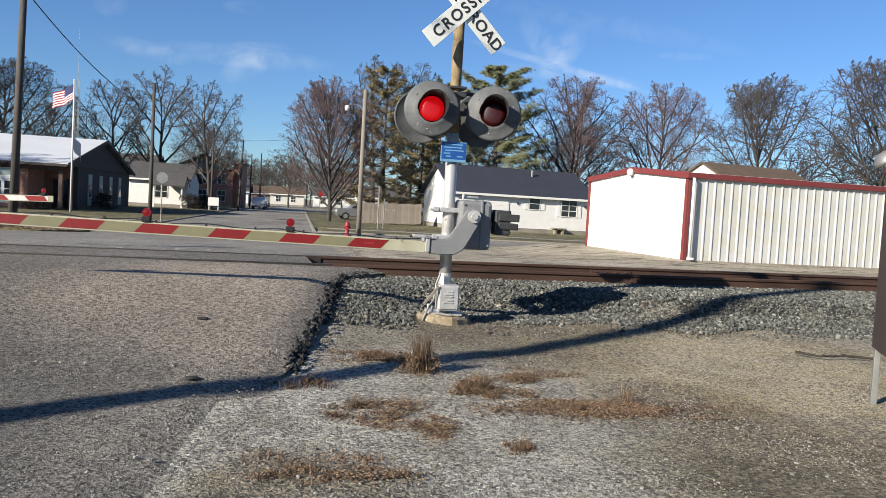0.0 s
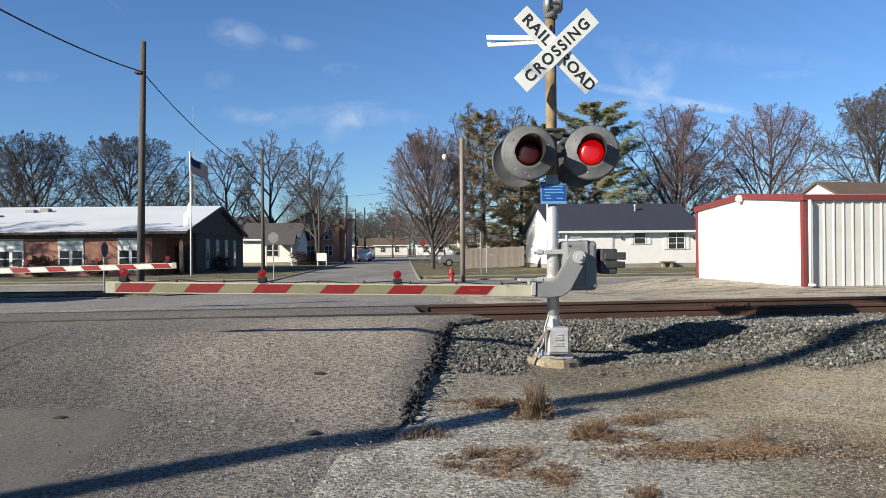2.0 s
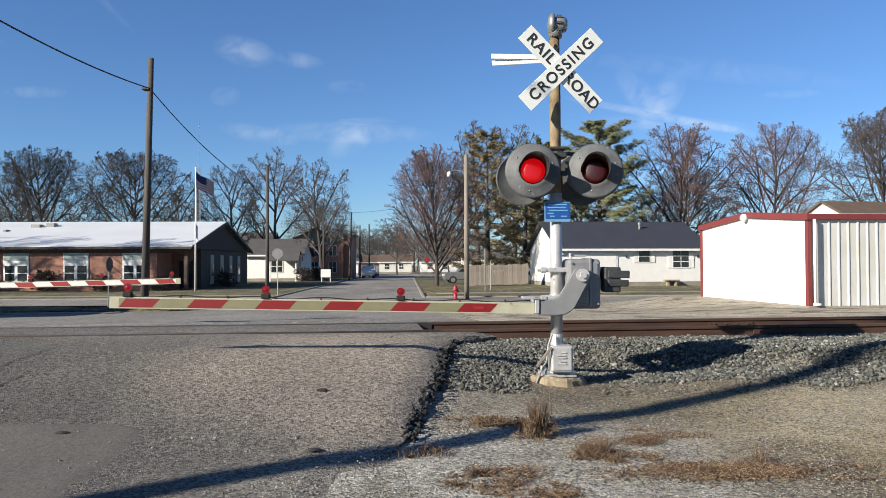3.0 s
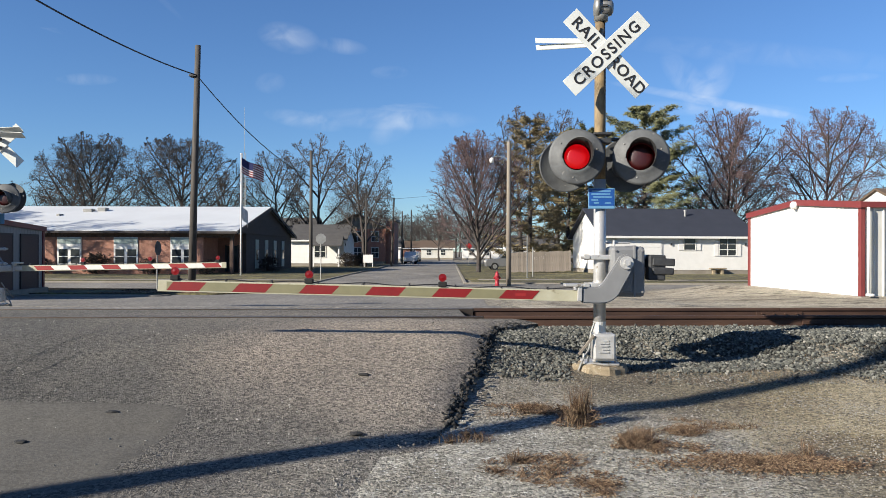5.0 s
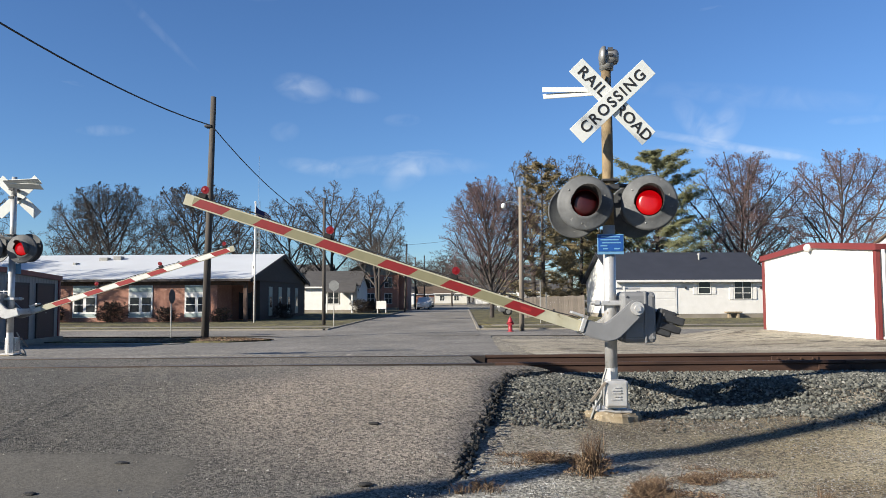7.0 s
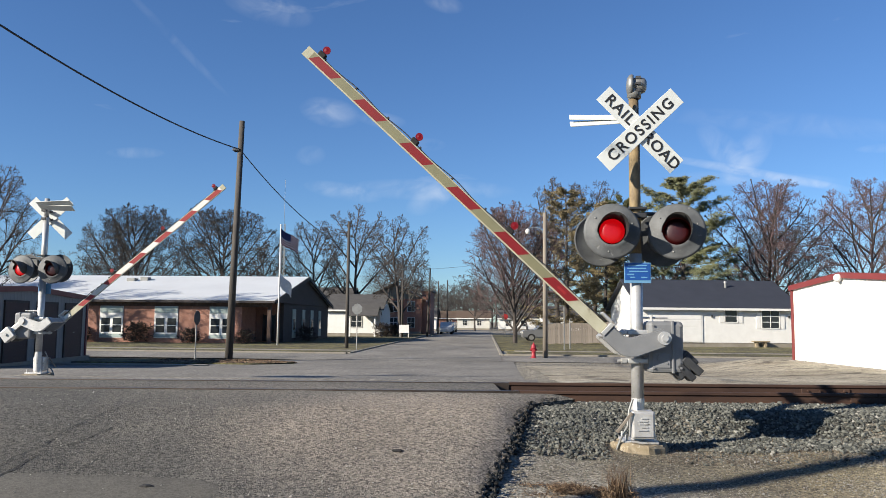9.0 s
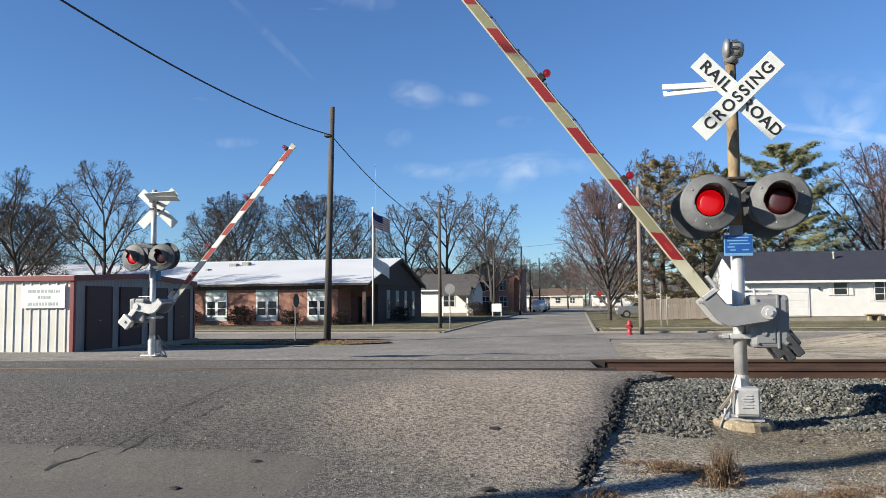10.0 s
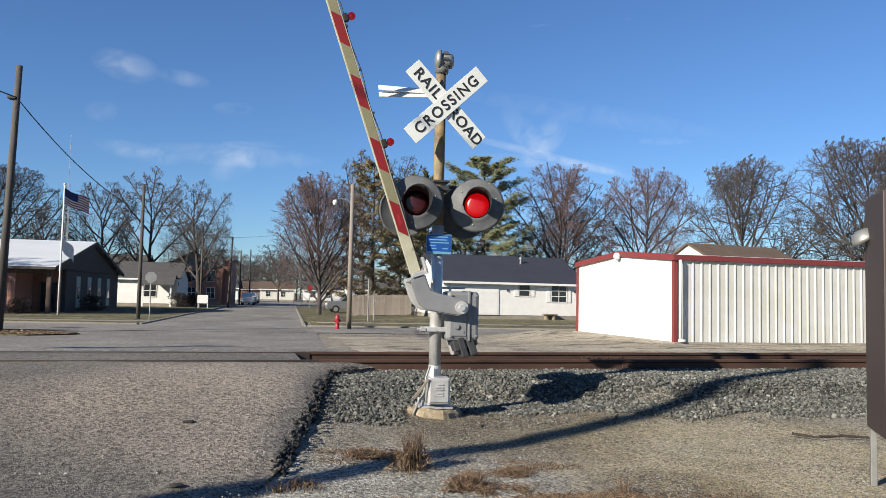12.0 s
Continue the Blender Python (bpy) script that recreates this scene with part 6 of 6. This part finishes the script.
for x, y, s in ((-15, 205, 1.0), (5.5, 185, 0.9), (9, 165, 0.8), (-22, 185, 0.9), (-24, 225, 1.0), (-19, 238, 1.0), (-13.5, 246, 1.05), (-9.5, 262, 1.1), (7.5, 230, 1.0), (11, 215, 0.95), (15, 240, 1.0), (3.5, 262, 1.1), (-9, 352, 1.5), (-5, 356, 1.4), (-1, 350, 1.5), (3, 356, 1.6), (-13, 360, 1.5), *((-25 + 2.7 * k, 196 + 13 * (k * 7 % 4), 0.82 + 0.07 * (k * 5 % 6)) for k in range(17))):
    plant("haze", x, y, s, x * 31, "far leafless tree in the haze of the town", group="far trees", sx=1.25)
plant("pine", 19.7, 77.5, 1.0, 40, "tall dark green pine with broad layered boughs", group="pines", sx=1.15)
plant("brownpine", 7.9, 75, 0.95, 10, "browning olive conifer beside the street", group="pines", sx=1.12)
plant("brownpine", 12.4, 80, 0.9, 130, "browning olive conifer beside the street", group="pines", sx=1.12)
plant("pine", 15.4, 86, 0.95, 200, "tall dark green pine with broad layered boughs", group="pines", sx=0.8)
for x, y, s in ((-26.6, 57.6, 1.1), (-31.2, 57.6, 1.0), (-22.4, 57.6, 0.8), (-18.2, 57.4, 0.75), (-35.5, 57.6, 1.0), (-15.2, 66, 0.9), (-12.0, 88, 1.1), (-11.0, 90, 1.0)):
    plant("bush", x, y, s, x * 40, "bare dark shrub beside the wall", "shrub", -0.2, "shrubs", 1.3)


# ---- ballast, gravel, weeds ----
def stones(name, places, sizes, seed, material, label, category, flat=0.7):
    """Loose angular stones, joined: places are (x, y, z)."""
    rs = np.random.RandomState(seed)
    bm = B()
    bmesh.ops.create_icosphere(bm, subdivisions=1, radius=1.0)
    bv = np.array([v.co[:] for v in bm.verts])
    bf = np.array([[v.index for v in f.verts] for f in bm.faces])
    bm.free()
    n = len(places)
    P = np.array(places)
    q = rs.normal(size=(n, 4))
    q /= np.linalg.norm(q, axis=1)[:, None]
    w, x, y, z = q.T
    R = np.stack([np.stack([1 - 2 * (y * y + z * z), 2 * (x * y - z * w), 2 * (x * z + y * w)], -1), np.stack([2 * (x * y + z * w), 1 - 2 * (x * x + z * z), 2 * (y * z - x * w)], -1), np.stack([2 * (x * z - y * w), 2 * (y * z + x * w), 1 - 2 * (x * x + y * y)], -1)], 1)
    local = bv[None] * (1 + 0.22 * rs.normal(size=(n, len(bv), 1))).clip(0.55, 1.5) * np.stack([np.ones(n), rs.uniform(0.6, 1, n), rs.uniform(0.45, 0.9, n)], -1)[:, None]
    V = np.einsum("nij,nvj->nvi", R, local) * np.array(sizes)[:, None, None]
    V[:, :, 2] *= flat
    V += P[:, None]
    F = (bf[None] + (np.arange(n) * len(bv))[:, None, None]).reshape(-1, 3)
    me = bpy.data.meshes.new(name)
    V = V.reshape(-1, 3)
    me.vertices.add(len(V))
    me.vertices.foreach_set("co", V.astype(np.float32).ravel())
    me.loops.add(F.size)
    me.loops.foreach_set("vertex_index", F.astype(np.int32).ravel())
    me.polygons.add(len(F))
    me.polygons.foreach_set("loop_start", np.arange(0, F.size, 3, dtype=np.int32))
    me.update(calc_edges=True)
    me.shade_flat()
    me.materials.append(M[material])
    return tagged(new(name, me), label, category, "", "stuff")


def scatter():
    rs = np.random.RandomState(9)
    pl, sz = [], []
    while len(pl) < 64000:
        x, v = 0.3 + 12.7 * rs.rand() ** 1.3, rs.uniform(8.3, 14.4)
        y = v + SLOPE * x
        if any(abs(v - r) < 0.09 for r in RAILS) or (v < 11 and x < road_edge(v) + 0.05):
            continue
        if v > 12.8 and rs.rand() < 0.55:
            continue
        edge = 9.0 + 0.45 * noise.noise((x * 0.9, 0, 3)) - 0.14 * max(0, x - 3)
        if x < 2.2:
            edge -= 0.3
        if v < 9.1 and abs(x - 1.8) < 0.42:
            continue
        if x < 1.6 and 7.4 < v < edge and rs.rand() < 0.30:
            edge = v
        if v < edge and rs.rand() < 0.86:
            continue
        s = (0.011 + 0.020 * rs.rand() ** 1.6) * (1.5 if rs.rand() < 0.05 else 1) * (0.7 if v < edge else 1)
        pl.append((x, y, ground_z(x, y) + 0.012 + s * 0.15))
        sz.append(s)
    stones("ballast", pl, sz, 1, "stone", "dark angular ballast stones beside the rails", "ballast", 0.85)
    pl, sz = [], []
    while len(pl) < 22000:
        x, y = rs.uniform(-1.8, 6.5), rs.uniform(3.4, 9.6)
        spill = 0.25 * rs.rand() if y > 6.3 else -1.1 * rs.rand() ** 1.5
        if x < road_edge(y) + 0.03 + spill or noise.noise((x * 0.9, y * 0.9, 8)) < rs.uniform(-0.5, 0.2):
            continue
        s = rs.uniform(0.004, 0.010) * (1.9 if rs.rand() < 0.03 else 1)
        floor = ground_z(x, y) + 0.018 * noise.noise((x * 1.3, y * 1.3, 0))
        pl.append((x, y, (max(floor, edge_road_z(x, y)) if x < road_edge(y) else floor) + s * 0.2))
        sz.append(s)
    stones("gravel", pl, sz, 2, "pebble", "pale loose gravel on the shoulder", "gravel", 0.8)
    pl, sz = [], []
    while len(pl) < 900:
        x, y = rs.uniform(-7, 0.4), rs.uniform(4, 11)
        if x > road_edge(y) - 0.05 or (x < -1.5 and rs.rand() < 0.7):
            continue
        s = rs.uniform(0.005, 0.014)
        pl.append((x, y, road_z(x, y) + s * 0.3))
        sz.append(s)
    stones("grit", pl, sz, 3, "pebble", "stray grit lying on the asphalt", "grit", 0.8)
    # broken lumps of asphalt along the ragged road edge
    pl, sz = [], []
    for k in range(520):
        v = rs.uniform(6.6, 10.9)
        x = road_edge(v) + rs.uniform(-0.06, 0.10)
        y = v + SLOPE * x
        s = rs.uniform(0.008, 0.032)
        pl.append((x, y, ground_z(x, y) + (road_z(x, y) - ground_z(x, y)) * rs.uniform(0, 0.75)))
        sz.append(s)
    stones("asphalt_crumbs", pl, sz, 4, "tar", "crumbled asphalt along the broken road edge", "rubble", 0.9)


scatter()


def litter():
    """Leaf litter and stones on the grassy corner."""
    rs = np.random.RandomState(12)
    pl, sz = [], []
    for k in range(2600):
        y = rs.uniform(30.8, 33.8)
        x = -7.9 - 0.75 * abs(y - 32.2) - 5.5 * rs.rand() ** 1.3
        s = rs.uniform(0.02, 0.07)
        pl.append((x, y, road_z(x, y) + 0.06 + 0.10 * max(0, noise.noise((x * 1.4, y * 1.4, 3))) + s * 0.1))
        sz.append(s)
    stones("leaf_litter", pl, sz, 7, "weed", "brown leaf litter and stones on the grassy corner", "leaf litter", 0.5)


    pl, sz = [], []
    for cx, cy, rx, ry, n in ((2.35, 5.68, 0.48, 0.20, 3600), (0.78, 7.2, 0.30, 0.13, 1300), (1.66, 6.15, 0.20, 0.14, 900), (0.66, 5.6, 0.18, 0.16, 500), (2.95, 5.6, 0.4, 0.12, 900), (0.3, 4.3, 0.30, 0.12, 600), (1.02, 5.2, 0.14, 0.10, 300)):
        knots = [(rs.normal(0, 0.7), rs.normal(0, 0.7), rs.uniform(0.15, 0.5)) for k in range(8)]
        for k in range(n):
            u, w, q = knots[int(8 * rs.rand() ** 1.3)]
            x, y = cx + rx * (u + rs.normal(0, q)), cy + ry * (w + rs.normal(0, q))
            s = rs.uniform(0.004, 0.013)
            pl.append((x, y, ground_z(x, y) + 0.018 * noise.noise((x * 1.3, y * 1.3, 0)) + 0.006 + 0.02 * rs.rand()))
            sz.append(s)
    stones("dead_leaves", pl, sz, 8, "weed", "dead brown leaves caught among the weeds", "dead leaves", 0.45)


litter()


def blades(name, spots, material, label, category, seed, kind=""):
    """Dry blades or stalks: spots are (x, y, z, length, lean, width)."""
    rg = random.Random(seed)
    v, f = [], []
    for x, y, z, ln, lean, w in spots:
        a = rg.uniform(0, 6.283)
        d = Vector((math.cos(a), math.sin(a), 0))
        s = Vector((-d.y, d.x, 0)) * w
        base = len(v)
        for k in range(3):
            t = k / 2
            p = Vector((x, y, z)) + d * (ln * math.sin(lean) * t * (0.5 + 0.5 * t)) + Vector((0, 0, ln * math.cos(lean) * t))
            q = s * (1 - 0.75 * t)
            v += [tuple(p - q), tuple(p + q), tuple(p + Vector((0, 0, 0.6 * w)))]
        for k in range(2):
            for j in range(3):
                u, u2 = base + 3 * k + j, base + 3 * k + (j + 1) % 3
                f.append((u, u2, u2 + 3, u + 3))
    ob = pydata(name, v, f, material)
    return tagged(ob, label, category, "dry weeds" if not kind else "", kind)


def weeds():
    rs = random.Random(4)
    bump_z = lambda x, y: ground_z(x, y) + 0.018 * noise.noise((x * 1.3, y * 1.3, 0))
    # upright dry weed before the footing and flat mats of dead weed
    for x, y, rx, ry, n, ln, lean, label in (
            (0.78, 7.2, 0.34, 0.14, 500, 0.13, 1.25, "flat mat of dead brown weed"),
            (1.55, 6.15, 0.20, 0.16, 420, 0.16, 1.1, "tuft of dead brown weed"), (2.35, 5.68, 0.5, 0.18, 950, 0.10, 1.3, "long mat of dead brown weed"),
            (0.63, 5.45, 0.18, 0.16, 320, 0.12, 1.25, "flat mat of dead brown weed"), (0.92, 5.1, 0.16, 0.12, 260, 0.11, 1.3, "flat mat of dead brown weed"),
            (0.15, 6.3, 0.12, 0.1, 90, 0.14, 0.8, "thin tuft of dry weed"), (1.95, 6.5, 0.18, 0.08, 260, 0.12, 1.1, "tuft of dead brown weed"), (2.3, 6.85, 0.3, 0.08, 220, 0.10, 1.2, "flat mat of dead brown weed"),
            (0.2, 4.4, 0.3, 0.14, 320, 0.08, 1.1, "thin tuft of dry weed"), (1.45, 4.75, 0.12, 0.08, 160, 0.07, 0.7, "small tuft of green and brown weed")):
        spots = []
        knots = [(rs.gauss(0, 0.55), rs.gauss(0, 0.6), rs.uniform(0.10, 0.40)) for k in range(9)]
        for k in range(int(n * 2.2)):
            u, w, size = knots[int(9 * rs.random() ** 1.4)]
            px, py = x + rx * 1.15 * (u + rs.gauss(0, size)), y + ry * 1.35 * (w + rs.gauss(0, size))
            spots.append((px, py, bump_z(px, py), ln * rs.uniform(0.2, 0.75), min(1.5, lean * rs.uniform(0.6, 1.25)), rs.uniform(0.0015, 0.006)))
        blades("dry_weed", spots, "weed", label, "weed", int(x * 100), "stuff")
    # upright plumes of dry stalks
    for x, y, n, ln, lean in ((1.14, 6.72, 330, 0.40, 0.42), (1.55, 6.15, 130, 0.17, 0.7), (0.45, 5.6, 90, 0.13, 0.8), (2.75, 5.9, 120, 0.15, 0.8)):
        spots = []
        for k in range(n):
            a, r = rs.uniform(0, 6.283), 0.05 * rs.random()
            h = rs.random() ** 1.3
            px, py = x + math.cos(a) * (r + 0.09 * h * ln / 0.4), y + math.sin(a) * (r + 0.05 * h)
            spots.append((px, py, bump_z(px, py) + 0.55 * ln * h * (k % 3 > 0), ln * rs.uniform(0.3, 0.95) * (1 - 0.5 * h), lean * rs.uniform(0.1, 1.5), rs.uniform(0.0015, 0.0035)))
        blades("weed_plume", spots, "weed", "upright plume of dry rusty weed stalks", "weed", int(y * 100), "stuff")
    spots = []
    while len(spots) < 20000:
        px, py = rs.uniform(0.6, 7.5), rs.uniform(4.3, 9.2)
        keep = 0.9 if (px > 2.4 and 5.4 < py < 8.6) else 0.16
        if px < road_edge(py) + 0.1 or rs.random() > keep or noise.noise((px * 1.1, py * 1.1, 4)) < -0.28 + 0.3 * rs.random():
            continue
        spots.append((px, py, bump_z(px, py), rs.uniform(0.012, 0.042), rs.uniform(0.7, 1.45), rs.uniform(0.001, 0.0024)))
    blades("dead_grass", spots, "straw", "short tan dead grass beside the track", "dead grass", 8, "stuff")
    spots = []
    while len(spots) < 2200:
        v = rs.uniform(8.3, 9.6)
        px = rs.uniform(0.4, 6)
        py = v + SLOPE * px
        if px < road_edge(v) + 0.1:
            continue
        spots.append((px, py, bump_z(px, py), rs.uniform(0.02, 0.08), rs.uniform(0.5, 1.35), rs.uniform(0.0012, 0.003)))
    blades("dead_grass", spots, "weed", "brown dead stalks at the foot of the ballast", "dead grass", 9, "stuff")


weeds()
for x, y, s, a in ((1.14, 6.72, 0.85, 0), (1.22, 6.80, 0.7, 70), (1.05, 6.85, 0.6, 140), (1.55, 6.15, 0.38, 20), (1.42, 6.22, 0.34, 200), (0.70, 7.15, 0.36, 90), (2.2, 5.6, 0.3, 50), (0.15, 6.3, 0.3, 10), (1.98, 6.5, 0.3, 300)):
    plant("weed", x, y, s, a, "branching dry brown weed in the gravel", "weed", ground_z(x, y), "branching weeds", 1.15)
bm = B()
pts = [Vector((5.75, 7.95, 0)), Vector((5.95, 7.75, 0)), Vector((6.25, 7.8, 0)), Vector((6.6, 7.7, 0))]
for a, b in zip(pts, pts[1:]):
    tube(bm, (a.x, a.y, ground_z(a.x, a.y) + 0.05), (b.x, b.y, ground_z(b.x, b.y) + 0.04), 0.018, 0.012, 6)
tagged(link_mesh("fallen_stick", bm, "tie"), "dark crooked stick lying on the ballast", "stick")
for k, (x, y) in enumerate(((-0.85, 7.7), (-0.75, 6.2), (-2.9, 6.6), (-3.3, 5.9))):
    bm = B()
    bmesh.ops.create_icosphere(bm, subdivisions=2, radius=0.04)
    for v in bm.verts:
        v.co = Vector((v.co.x * 1.5, v.co.y, v.co.z * 0.4)) * (1 + 0.3 * noise.noise(v.co * 40 + Vector((k, 0, 0))))
    o = tagged(link_mesh("clod", bm, "tar"), "small dark clod lying on the road", "clod", "clods")
    o.location = (x, y, road_z(x, y) + 0.008)


# ---- what moves ----
RAISE = [(0, 1.2), (5.7, 1.2), (5.9, 2.2), (6.0, 3.0), (6.5, 10.6), (7.0, 18.2), (7.2, 21.1), (8.0, 32), (8.8, 41.3), (9.3, 46.3), (9.5, 48.5), (10.0, 53.6), (10.5, 58), (11.0, 62.5), (11.5, 67.2), (11.7, 69), (11.9, 70.5), (12.0, 71.3)]
FLASH = 1.256            # seconds for a full beat; the first lamp lights at 1.12 s


def flash_rows(m, first):
    rows, lit, dark = [], m @ Matrix.Translation((0, 0, 0.0)), m @ Matrix.Translation((0, 0, -0.07))
    start = -0.136 if first else -0.764
    on0 = (0.0 - start) % FLASH < FLASH / 2
    rows.append((0.0, lit if on0 else dark))
    t, k = start, 0
    events = []
    while t < 12.2:
        events += [(t, True), (t + FLASH / 2, False)]
        t += FLASH
    for t, on in events:
        if 0.07 < t < 11.93:
            rows.append((t - 0.017, dark if on else lit))
            rows.append((t + 0.017, lit if on else dark))
    rows.append((12.0, rows[-1][1]))
    return rows


US_TURN = ((0, 150), (0.5, 108), (1, 80), (1.5, 62), (2, 56), (2.6, 66), (3.4, 42), (4.5, 50), (5, 30), (5.5, 6), (6, 36), (6.5, 74), (7, 60), (8, 42), (9, 50), (9.5, 24), (10, 54), (10.5, 38), (11, 50), (11.5, 45), (12, 38))
WHITE_TURN = ((0, 80), (1, 86), (2, 122), (2.6, 110), (4.5, 85), (5.5, 80), (6.5, 130), (7, 110), (9, 60), (9.5, 48), (10.5, 36), (11.5, 60), (12, 70))


def motions():
    for sig, pace in ((near_signal, 1.0), (far_signal, 0.935)):
        gate = [o for o in sig.children if o.name.startswith("gate")][0]
        walk(gate, [(t, Matrix.Translation(HUB) @ pose(0, 0, 0, 0, a * pace, 0)) for t, a in RAISE])
        lamps = [o for o in sig.children if o.name.startswith("signal_lamp")]
        for k, lamp in enumerate(lamps):
            insert = [o for o in lamp.children if o.name.startswith("lit_insert")][0]
            walk(insert, flash_rows(near_lits[k][1], k % 2 == 0 if k < 2 else k % 2 == 1))
    for f, z, top, turns in ((us_flag, 7.3, 1.05, US_TURN), (white_flag, 4.2, 0.95, WHITE_TURN)):
        rows = [(t, pose(FLAG_AT[0], FLAG_AT[1], z, 0, 0, turn) @ Matrix.Translation((0.05, 0, top)) @ pose(0, 0, 0, 0, 5 * math.sin(3.1 * t), 0) @ Matrix.Translation((0, 0, -top))) for t, turn in turns]
        walk(f, rows)


motions()
